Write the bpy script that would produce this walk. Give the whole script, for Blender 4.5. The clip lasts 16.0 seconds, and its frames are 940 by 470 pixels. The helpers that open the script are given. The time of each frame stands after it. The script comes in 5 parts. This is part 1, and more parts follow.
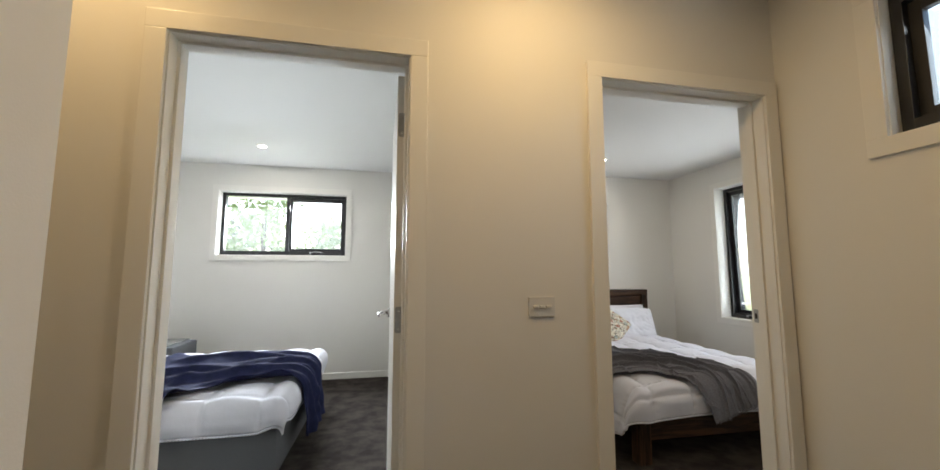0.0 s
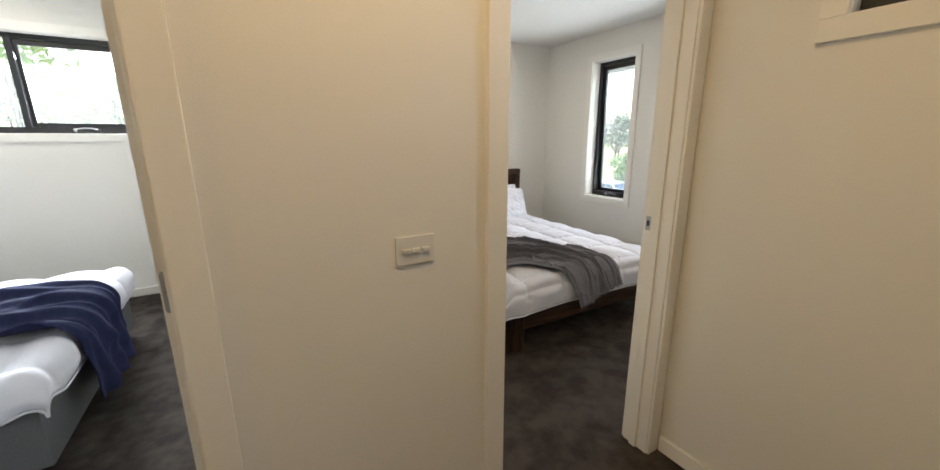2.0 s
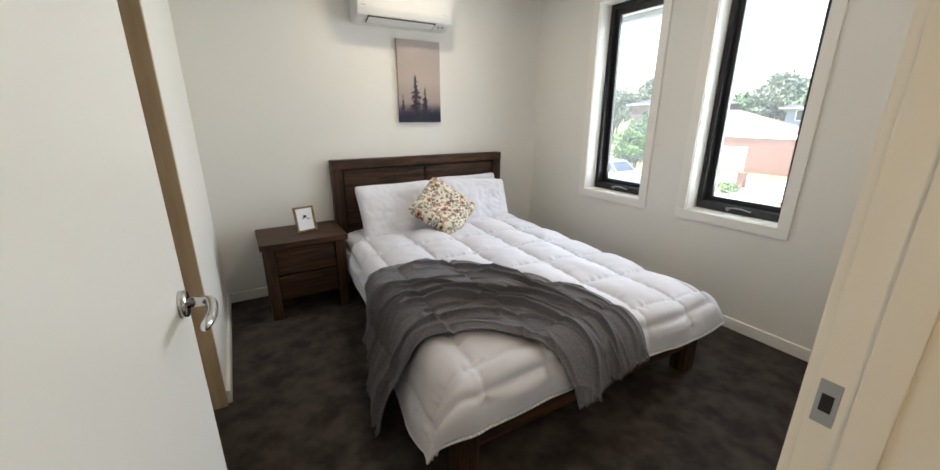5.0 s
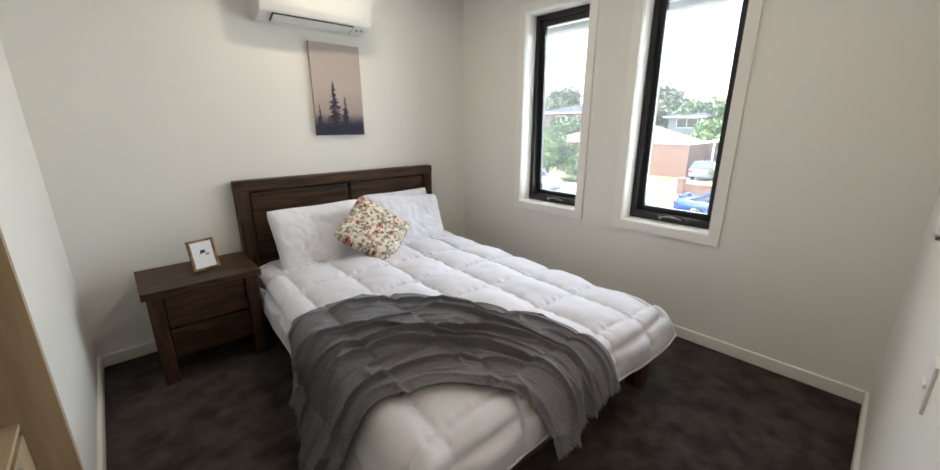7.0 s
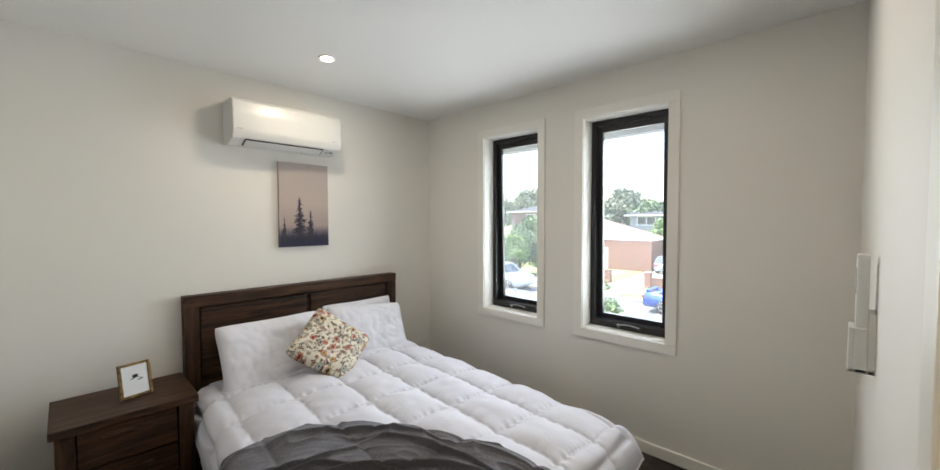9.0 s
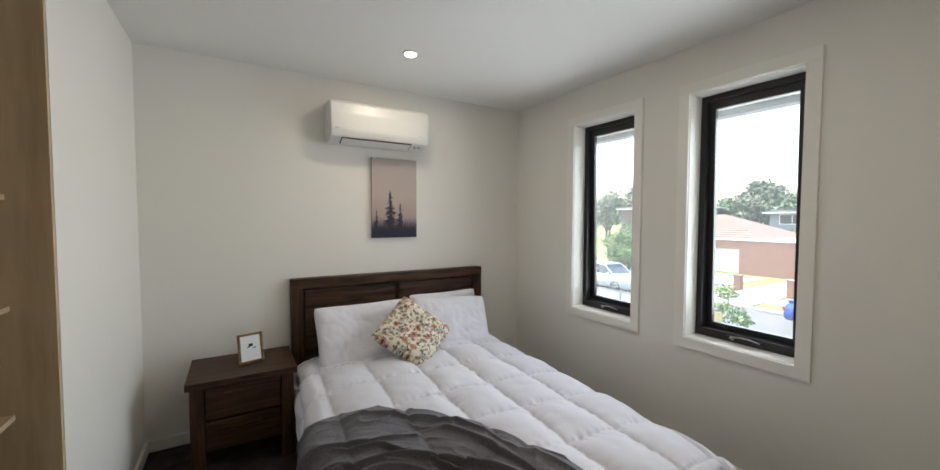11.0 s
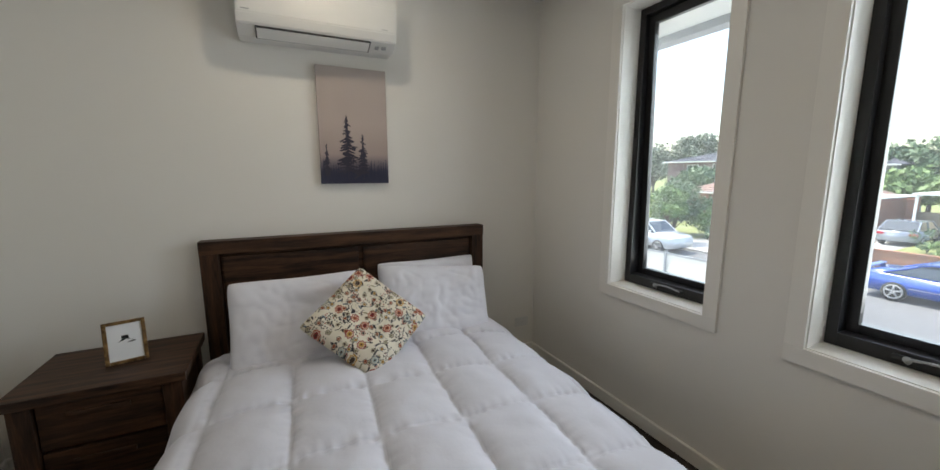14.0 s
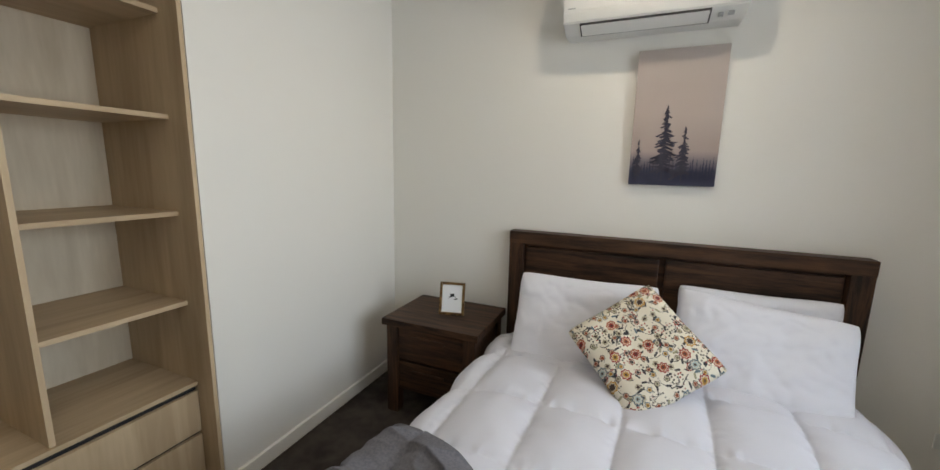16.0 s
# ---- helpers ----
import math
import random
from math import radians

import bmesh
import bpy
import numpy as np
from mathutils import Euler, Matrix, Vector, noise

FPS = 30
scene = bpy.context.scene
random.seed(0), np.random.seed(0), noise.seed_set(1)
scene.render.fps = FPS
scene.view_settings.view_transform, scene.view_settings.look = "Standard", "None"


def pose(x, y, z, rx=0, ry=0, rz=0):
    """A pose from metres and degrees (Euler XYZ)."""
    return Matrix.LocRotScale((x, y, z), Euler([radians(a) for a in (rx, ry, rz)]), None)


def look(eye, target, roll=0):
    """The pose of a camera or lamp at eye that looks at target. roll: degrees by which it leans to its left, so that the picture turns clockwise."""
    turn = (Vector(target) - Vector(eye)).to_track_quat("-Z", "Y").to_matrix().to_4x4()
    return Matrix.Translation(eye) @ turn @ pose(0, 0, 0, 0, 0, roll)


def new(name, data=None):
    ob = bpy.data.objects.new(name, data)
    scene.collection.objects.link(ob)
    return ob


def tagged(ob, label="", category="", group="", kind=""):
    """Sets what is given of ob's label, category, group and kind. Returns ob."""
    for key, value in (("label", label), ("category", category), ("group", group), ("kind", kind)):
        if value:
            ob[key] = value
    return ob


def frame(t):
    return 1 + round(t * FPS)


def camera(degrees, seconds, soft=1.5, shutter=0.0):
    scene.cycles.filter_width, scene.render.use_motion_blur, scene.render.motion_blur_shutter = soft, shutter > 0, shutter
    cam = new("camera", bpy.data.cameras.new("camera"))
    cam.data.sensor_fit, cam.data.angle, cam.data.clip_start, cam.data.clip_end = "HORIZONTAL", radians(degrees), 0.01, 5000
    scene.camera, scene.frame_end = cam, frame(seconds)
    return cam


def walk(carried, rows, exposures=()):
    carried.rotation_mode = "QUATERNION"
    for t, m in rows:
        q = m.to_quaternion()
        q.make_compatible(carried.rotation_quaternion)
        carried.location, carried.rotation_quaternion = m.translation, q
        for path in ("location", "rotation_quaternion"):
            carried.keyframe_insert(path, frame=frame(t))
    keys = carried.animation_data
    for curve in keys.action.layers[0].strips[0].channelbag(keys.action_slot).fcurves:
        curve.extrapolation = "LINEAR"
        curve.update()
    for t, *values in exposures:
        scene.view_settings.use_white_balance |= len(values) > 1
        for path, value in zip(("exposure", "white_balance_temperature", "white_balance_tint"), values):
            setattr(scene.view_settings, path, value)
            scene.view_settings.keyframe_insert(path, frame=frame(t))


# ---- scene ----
cam = camera(100.9, 16.0)
PATH = [
    (0, (-0.165, 0.198, 1.226), (0.239, 2.146, 1.424), -0.0),
    (0.5, (-0.211, 0.308, 1.267), (0.080, 2.285, 1.345), -0.0),
    (1, (-0.193, 0.396, 1.311), (0.119, 2.364, 1.147), -0.2),
    (1.5, (-0.078, 0.549, 1.325), (0.546, 2.420, 0.997), -0.3),
    (2, (0.046, 0.707, 1.373), (1.022, 2.389, 0.902), -0.3),
    (2.5, (0.191, 0.815, 1.378), (1.378, 2.304, 0.767), -0.5),
    (3, (0.365, 0.967, 1.377), (1.640, 2.380, 0.763), -0.6),
    (3.5, (0.596, 1.122, 1.360), (1.878, 2.538, 0.748), -0.3),
    (4, (0.773, 1.298, 1.356), (1.806, 2.912, 0.750), 0.0),
    (4.2, (0.817, 1.373, 1.359), (1.807, 3.016, 0.755), 0.0),
    (6.3, (1.009, 1.803, 1.381), (1.990, 3.457, 0.794), 0.1),
    (6.5, (1.012, 1.821, 1.391), (2.091, 3.413, 0.802), -0.1),
    (7, (0.987, 1.887, 1.394), (2.296, 3.309, 0.838), 0.0),
    (7.5, (0.973, 1.925, 1.406), (2.378, 3.258, 0.881), -0.0),
    (8, (0.997, 1.891, 1.440), (2.412, 3.240, 1.019), -0.1),
    (8.5, (1.045, 1.830, 1.491), (2.471, 3.215, 1.275), -0.2),
    (9, (1.056, 1.807, 1.511), (2.501, 3.187, 1.436), -0.1),
    (9.5, (1.097, 1.777, 1.512), (2.488, 3.213, 1.452), -0.1),
    (10, (1.131, 1.751, 1.494), (2.274, 3.391, 1.440), 0.0),
    (10.2, (1.158, 1.738, 1.499), (2.183, 3.455, 1.439), -0.0),
    (12.3, (1.465, 2.098, 1.420), (2.642, 3.704, 1.232), 0.1),
    (12.5, (1.520, 2.179, 1.420), (2.857, 3.654, 1.224), -0.0),
    (13, (1.653, 2.298, 1.419), (3.041, 3.718, 1.185), 0.0),
    (13.5, (1.811, 2.439, 1.385), (3.066, 3.977, 1.135), -0.0),
    (13.7, (1.863, 2.476, 1.362), (3.017, 4.088, 1.102), -0.1),
    (14, (1.990, 2.500, 1.362), (2.832, 4.250, 1.055), -0.1),
    (14.5, (2.088, 2.541, 1.357), (2.444, 4.480, 1.022), 0.0),
    (15, (2.144, 2.621, 1.343), (2.001, 4.587, 1.003), 0.4),
    (15.5, (2.225, 2.679, 1.349), (1.695, 4.579, 1.020), 1.0),
    (16, (2.245, 2.694, 1.363), (1.476, 4.510, 1.032), 1.2),
]
EXPO = [(0, 2.40), (1, 2.45), (1.6, 2.65), (3, 2.85), (4.2, 2.82), (6.5, 2.70), (8.5, 2.76), (9.5, 2.33), (12.5, 2.20), (13.5, 1.92), (14.5, 1.88), (15.5, 2.34), (16, 2.38)]
walk(cam, [(t, look(eye, target, roll)) for t, eye, target, roll in PATH], EXPO)

# ---- light ----
world = bpy.data.worlds.new("world")
scene.world = world
world.use_nodes = True
wn = world.node_tree
sky = wn.nodes.new("ShaderNodeTexSky")
sky.sky_type = "NISHITA"
sky.sun_disc = False
sky.sun_elevation, sky.sun_rotation = radians(60), radians(15)
sky.air_density, sky.dust_density = 1.2, 2.5
bg = wn.nodes["Background"]
wn.links.new(sky.outputs[0], bg.inputs[0])
bg.inputs[1].default_value = 0.15



def lamp(name, kind, m, power, colour, size=0.1, size_y=None, angle=None):
    d = bpy.data.lights.new(name, kind)
    d.energy, d.color = power, colour
    if kind == "AREA":
        d.size = size
        if size_y:
            d.shape, d.size_y = "RECTANGLE", size_y
        else:
            d.shape = "DISK"
    if kind == "SUN":
        d.angle = radians(0.5)
    if kind == "SPOT":
        d.shadow_soft_size, d.spot_size, d.spot_blend = size, radians(angle), 0.9
    o = new(name, d)
    o.matrix_world = m
    return o


# a high sun from behind the window wall
SUN_AZ, SUN_EL = radians(104), radians(60)
sdir = Vector((math.cos(SUN_AZ) * math.cos(SUN_EL), math.sin(SUN_AZ) * math.cos(SUN_EL), math.sin(SUN_EL)))
sky.sun_rotation = radians(90) - SUN_AZ
lamp("sun", "SUN", look(sdir * 50, (0, 0, 0)), 2.0, (1.0, 0.95, 0.88))
CEIL = 2.55


def window_light(name, centre, out, w, h, down, up, spread=160, tips=(12, -12)):
    """sky light that comes down, and ground light that comes up, through a window. out: 0 for a window to the east, 90 to the north."""
    for power, tip, colour in ((down, tips[0], (0.86, 0.935, 1.0)), (up, tips[1], (0.97, 0.98, 1.0))):
        m = Matrix.Translation(centre) @ Matrix.Rotation(radians(out), 4, "Z") @ Matrix.Rotation(radians(90 - tip), 4, "Y")
        o = lamp(name, "AREA", m, power, colour, h, w)
        o.data.spread = radians(spread)


window_light("window_light", (4.05, 3.878, 1.48), 0, 0.62, 1.3, 2.7, 1.35)
window_light("window_light", (4.05, 2.900, 1.48), 0, 0.62, 1.3, 2.7, 1.35)
window_light("window_light", (-1.445, 5.56, 1.83), 90, 1.4, 0.62, 17, 0.6, 115, (32, -40))
window_light("window_light", (1.76, 0.82, 1.98), 0, 0.7, 0.42, 0.5, 0.2, 115, (32, -40))


# ---- materials ----
def material(name, colour, rough=0.5, metal=0.0, scale=0, amount=0.0, bump=0.0, bump_scale=60, spec=0.5, second=None, stretch=(1, 1, 1), detail=4, span=(0.3, 0.7)):
    """colour with soft variation towards second at scale, and fine relief."""
    m = bpy.data.materials.new(name)
    m.use_nodes = True
    nt = m.node_tree
    b = nt.nodes["Principled BSDF"]
    b.inputs["Base Color"].default_value = (*colour, 1)
    b.inputs["Roughness"].default_value = rough
    b.inputs["Metallic"].default_value = metal
    b.inputs["Specular IOR Level"].default_value = spec
    if scale or bump:
        tc = nt.nodes.new("ShaderNodeTexCoord")
        mp = nt.nodes.new("ShaderNodeMapping")
        mp.inputs["Scale"].default_value = stretch
        nt.links.new(tc.outputs["Object"], mp.inputs[0])
    if scale:
        n = nt.nodes.new("ShaderNodeTexNoise")
        n.inputs["Scale"].default_value, n.inputs["Detail"].default_value = scale, detail
        nt.links.new(mp.outputs[0], n.inputs[0])
        r = nt.nodes.new("ShaderNodeMapRange")
        r.inputs[1].default_value, r.inputs[2].default_value = span
        r.inputs[4].default_value = amount
        nt.links.new(n.outputs[0], r.inputs[0])
        mix = nt.nodes.new("ShaderNodeMix")
        mix.data_type = "RGBA"
        mix.inputs[6].default_value = (*colour, 1)
        mix.inputs[7].default_value = (*(second or [c * 0.7 for c in colour]), 1)
        nt.links.new(r.outputs[0], mix.inputs[0])
        nt.links.new(mix.outputs[2], b.inputs["Base Color"])
    if bump:
        n2 = nt.nodes.new("ShaderNodeTexNoise")
        n2.inputs["Scale"].default_value, n2.inputs["Detail"].default_value = bump_scale, 3
        nt.links.new(mp.outputs[0], n2.inputs[0])
        bp = nt.nodes.new("ShaderNodeBump")
        bp.inputs["Strength"].default_value, bp.inputs["Distance"].default_value = min(1, bump), 0.003
        nt.links.new(n2.outputs[0], bp.inputs["Height"])
        nt.links.new(bp.outputs[0], b.inputs["Normal"])
    return m


def wood(name, dark, light, rough=0.45, along=(1, 12, 12), scale=3.0, vary=0.0):
    """grain stretched along one axis of the part, in two layers."""
    m = material(name, light, rough)
    nt = m.node_tree
    b = nt.nodes["Principled BSDF"]
    b.inputs["Specular IOR Level"].default_value = 0.3
    tc = nt.nodes.new("ShaderNodeTexCoord")
    mp = nt.nodes.new("ShaderNodeMapping")
    mp.inputs["Scale"].default_value = along
    nt.links.new(tc.outputs["Object"], mp.inputs[0])
    a = nt.nodes.new("ShaderNodeTexNoise")
    a.inputs["Scale"].default_value, a.inputs["Detail"].default_value, a.inputs["Distortion"].default_value = scale, 6, 0.6
    c = nt.nodes.new("ShaderNodeTexNoise")
    c.inputs["Scale"].default_value, c.inputs["Detail"].default_value = scale * 7, 3
    for n in (a, c):
        nt.links.new(mp.outputs[0], n.inputs[0])
    add = nt.nodes.new("ShaderNodeMath")
    add.operation = "MULTIPLY_ADD"
    add.inputs[1].default_value = 0.35
    nt.links.new(c.outputs[0], add.inputs[0])
    nt.links.new(a.outputs[0], add.inputs[2])
    ramp = nt.nodes.new("ShaderNodeValToRGB")
    ramp.color_ramp.elements[0].position, ramp.color_ramp.elements[1].position = 0.5, 0.85
    ramp.color_ramp.elements[0].color, ramp.color_ramp.elements[1].color = (*dark, 1), (*light, 1)
    nt.links.new(add.outputs[0], ramp.inputs[0])
    nt.links.new(ramp.outputs[0], b.inputs["Base Color"])
    bp = nt.nodes.new("ShaderNodeBump")
    bp.inputs["Strength"].default_value, bp.inputs["Distance"].default_value = 0.25, 0.001
    nt.links.new(add.outputs[0], bp.inputs["Height"])
    nt.links.new(bp.outputs[0], b.inputs["Normal"])
    return m


WALL = material("wall paint", (0.79, 0.77, 0.725), 0.6, scale=1.5, amount=0.25, second=(0.75, 0.73, 0.685), bump=0.12, bump_scale=260)
CEILING = material("ceiling paint", (0.82, 0.82, 0.80), 0.75, bump=0.1, bump_scale=220)
TRIM = material("gloss trim paint", (0.83, 0.81, 0.76), 0.3, bump=0.05, bump_scale=40)
CARPET = material("charcoal carpet", (0.078, 0.066, 0.059), 0.95, scale=9, amount=1.0, second=(0.037, 0.031, 0.028), bump=1.0, bump_scale=420, spec=0.1, detail=10, span=(0.36, 0.64))
BLACK = material("black powder coat", (0.012, 0.012, 0.014), 0.35, bump=0.1, bump_scale=300)
CHROME = material("satin chrome", (0.6, 0.6, 0.6), 0.18, 1.0)
STEEL = material("brushed steel", (0.42, 0.42, 0.42), 0.35, 1.0)
PLASTIC = material("white plastic", (0.70, 0.70, 0.68), 0.32)
GREYPL = material("grey plastic", (0.35, 0.36, 0.37), 0.4)
DARK = material("dark slot", (0.01, 0.01, 0.011), 0.6)
DARKWOOD = wood("dark acacia", (0.012, 0.006, 0.0035), (0.085, 0.040, 0.020), 0.5)
DARKWOOD_V = wood("dark acacia upright", (0.010, 0.0055, 0.0035), (0.086, 0.041, 0.021), 0.5, (12, 12, 1))
OAK = wood("pale oak board", (0.43, 0.32, 0.20), (0.58, 0.45, 0.295), 0.5, (5, 5, 0.45), 1.6)
OAK_B = wood("cloudy pale ash board", (0.50, 0.42, 0.31), (0.66, 0.58, 0.46), 0.5, (3.5, 3.5, 0.5), 1.7)
OAK_H = wood("pale oak board flat", (0.43, 0.32, 0.20), (0.60, 0.47, 0.31), 0.5, (5, 0.45, 5), 1.6)
DUVET = material("white cotton quilt", (0.66, 0.665, 0.73), 0.85, scale=9, amount=0.3, second=(0.61, 0.615, 0.67), bump=0.35, bump_scale=45, spec=0.2)
LINEN = material("white pillow cotton", (0.74, 0.745, 0.81), 0.8, bump=0.3, bump_scale=12, spec=0.2)
THROW = material("grey wool throw", (0.195, 0.195, 0.22), 0.95, scale=110, amount=0.8, second=(0.125, 0.125, 0.142), bump=0.5, bump_scale=200, spec=0.15)
NAVY = material("navy fleece throw", (0.020, 0.025, 0.075), 0.9, scale=20, amount=0.8, second=(0.011, 0.014, 0.042), bump=0.6, bump_scale=120, spec=0.25)
GREYFAB = material("grey upholstery fabric", (0.135, 0.14, 0.148), 0.9, scale=200, amount=0.8, bump=0.5, bump_scale=500, spec=0.2)
GOLD = material("aged gilt moulding", (0.35, 0.22, 0.09), 0.35, 0.7, scale=60, amount=1.0, second=(0.07, 0.04, 0.02), bump=0.6, bump_scale=120)
PAPER = material("white card", (0.80, 0.82, 0.84), 0.6)
INK = material("black ink", (0.02, 0.03, 0.035), 0.6)


def glass_material():
    m = bpy.data.materials.new("window glass")
    m.use_nodes = True
    nt = m.node_tree
    nt.nodes.clear()
    out = nt.nodes.new("ShaderNodeOutputMaterial")
    mix = nt.nodes.new("ShaderNodeMixShader")
    tr = nt.nodes.new("ShaderNodeBsdfTransparent")
    tr.inputs[0].default_value = (0.95, 0.97, 0.96, 1)
    gl = nt.nodes.new("ShaderNodeBsdfGlossy")
    gl.inputs["Roughness"].default_value = 0.01
    fr = nt.nodes.new("ShaderNodeFresnel")
    fr.inputs[0].default_value = 1.45
    nt.links.new(fr.outputs[0], mix.inputs[0])
    nt.links.new(tr.outputs[0], mix.inputs[1])
    nt.links.new(gl.outputs[0], mix.inputs[2])
    # a thin translucent layer, added as a pale daylight haze over the view
    veil = nt.nodes.new("ShaderNodeBsdfTranslucent")
    veil.inputs[0].default_value = (0.9, 0.93, 0.95, 1)
    veil_mix = nt.nodes.new("ShaderNodeMixShader")
    veil_mix.inputs[0].default_value = 0.011
    nt.links.new(mix.outputs[0], veil_mix.inputs[1])
    nt.links.new(veil.outputs[0], veil_mix.inputs[2])
    nt.links.new(veil_mix.outputs[0], out.inputs[0])
    return m


GLASS = glass_material()


def glow(name, colour, strength):
    m = bpy.data.materials.new(name)
    m.use_nodes = True
    b = m.node_tree.nodes["Principled BSDF"]
    b.inputs["Base Color"].default_value = (0.8, 0.8, 0.8, 1)
    b.inputs["Emission Color"].default_value = (*colour, 1)
    b.inputs["Emission Strength"].default_value = strength
    return m


# ---- mesh helpers ----
def mesh_of(name, bm, mat, smooth=False):
    me = bpy.data.meshes.new(name)
    bm.normal_update()
    bm.to_mesh(me)
    bm.free()
    me.materials.append(mat)
    if smooth:
        for p in me.polygons:
            p.use_smooth = True
    return me


def part(name, bm, mat, parent=None, label="", smooth=False, at=None):
    o = new(name, mesh_of(name, bm, mat, smooth))
    if parent:
        o.parent = parent
    if at is not None:
        o.matrix_local = at
    if label:
        tagged(o, label)
    return o


def thing(name, label, category, at=(0, 0, 0), rz=0, group=""):
    o = new(name)
    o.matrix_world = pose(*at, 0, 0, rz)
    return tagged(o, label, category, group)


def structure(name, bm, mat, label="", parent=None, smooth=False):
    o = part(name, bm, mat, parent, "", smooth)
    return tagged(o, label, "", "", "" if parent else "structure")


def box(bm, x0, x1, y0, y1, z0, z1, bevel=0.0, seg=2):
    r = bmesh.ops.create_cube(bm, size=1, matrix=Matrix.LocRotScale(((x0 + x1) / 2, (y0 + y1) / 2, (z0 + z1) / 2), None, (abs(x1 - x0), abs(y1 - y0), abs(z1 - z0))))
    if bevel:
        es = list({e for v in r["verts"] for e in v.link_edges})
        bmesh.ops.bevel(bm, geom=es, offset=bevel, segments=seg, profile=0.7, affect="EDGES")
    return bm


def boxes(*rows, bevel=0.0):
    bm = bmesh.new()
    for r in rows:
        box(bm, *r, bevel=bevel)
    return bm


def prism(bm, outline, y0, y1, axis="y"):
    """an outline of (a, b) pairs drawn out along an axis."""
    def put(a, b, c):
        return {"y": (a, c, b), "x": (c, a, b), "z": (a, b, c)}[axis]
    lo = [bm.verts.new(put(a, b, y0)) for a, b in outline]
    hi = [bm.verts.new(put(a, b, y1)) for a, b in outline]
    n = len(outline)
    bm.faces.new(lo)
    bm.faces.new(hi[::-1])
    for i in range(n):
        bm.faces.new((lo[i], hi[i], hi[(i + 1) % n], lo[(i + 1) % n]))
    bmesh.ops.recalc_face_normals(bm, faces=bm.faces[:])
    return bm


def rod(bm, a, b, r0, r1=None, n=12):
    a, b = Vector(a), Vector(b)
    q = (b - a).to_track_quat("Z", "Y").to_matrix().to_4x4()
    bmesh.ops.create_cone(bm, cap_ends=True, segments=n, radius1=r0, radius2=r0 if r1 is None else r1, depth=(b - a).length, matrix=Matrix.Translation((a + b) / 2) @ q)
    return bm


def tube(bm, pts, radii, n=14):
    """a smooth bent rod through the points, with rounded ends."""
    pts = [Vector(q) for q in pts]
    if not hasattr(radii, "__len__"):
        radii = [radii] * len(pts)
    rings, side = [], None
    for k, q in enumerate(pts):
        d = (pts[min(k + 1, len(pts) - 1)] - pts[max(k - 1, 0)]).normalized()
        side = d.orthogonal().normalized() if side is None else (side - d * side.dot(d)).normalized()
        up = d.cross(side)
        rings.append([bm.verts.new(q + (side * math.cos(a) + up * math.sin(a)) * radii[k]) for a in [i * math.tau / n for i in range(n)]])
    for a, b in zip(rings, rings[1:]):
        for i in range(n):
            bm.faces.new((a[i], a[(i + 1) % n], b[(i + 1) % n], b[i]))
    bm.faces.new(rings[0][::-1])
    bm.faces.new(rings[-1])
    return bm


def sheet(f, nu, nv, thick=0.0):
    """a grid surface from f(u, v) with u and v from 0 to 1, given thickness along its normals."""
    bm = bmesh.new()
    g = [[bm.verts.new(f(i / nu, j / nv)) for j in range(nv + 1)] for i in range(nu + 1)]
    for i in range(nu):
        for j in range(nv):
            bm.faces.new((g[i][j], g[i + 1][j], g[i + 1][j + 1], g[i][j + 1]))
    bm.normal_update()
    if thick:
        low = [[bm.verts.new(v.co - v.normal * thick) for v in row] for row in g]
        for i in range(nu):
            for j in range(nv):
                bm.faces.new((low[i][j], low[i][j + 1], low[i + 1][j + 1], low[i + 1][j]))
        for i in range(nu):
            bm.faces.new((g[i][0], low[i][0], low[i + 1][0], g[i + 1][0]))
            bm.faces.new((g[i + 1][nv], low[i + 1][nv], low[i][nv], g[i][nv]))
        for j in range(nv):
            bm.faces.new((g[0][j + 1], low[0][j + 1], low[0][j], g[0][j]))
            bm.faces.new((g[nu][j], low[nu][j], low[nu][j + 1], g[nu][j + 1]))
    return bm


# ---- the large structure ----
DY0, DY1 = 1.62, 1.735          # the wall with the two doors
D1 = (-0.905, -0.107)           # clear opening of the first door
D2 = (0.697, 1.512)             # clear opening of the second door
DH = 2.04
BX0, BX1, BY1 = 0.715, 3.722, 4.95   # second bedroom
AX0, AX1, AY1 = -3.05, 0.0, 5.3      # first bedroom
HX1 = 1.598
J = 0.02                        # thickness of the jamb lining
FLOOR = -0.05
W1 = (3.590, 4.167, 0.715, 2.250)    # windows of the second bedroom: y0, y1, z0, z1
W2 = (2.612, 3.188, 0.715, 2.250)
WA = (-2.175, -0.715, 1.452, 2.22)   # window of the first bedroom: x0, x1, z0, z1
WH = (0.42, 1.215, 1.722, 2.25)      # hall window: y0, y1, z0, z1

structure("wall_south", boxes(
    (-2.2, D1[0] - J, DY0, DY1, FLOOR, CEIL), (D1[0] - J, D1[1] + J, DY0, DY1, DH + J, CEIL), (D1[1] + J, D2[0] - J, DY0, DY1, FLOOR, CEIL),
    (D2[0] - J, D2[1] + J, DY0, DY1, DH + J, CEIL), (D2[1] + J, 3.95, DY0, DY1, FLOOR, CEIL)), WALL, "painted plasterboard wall with two door openings")


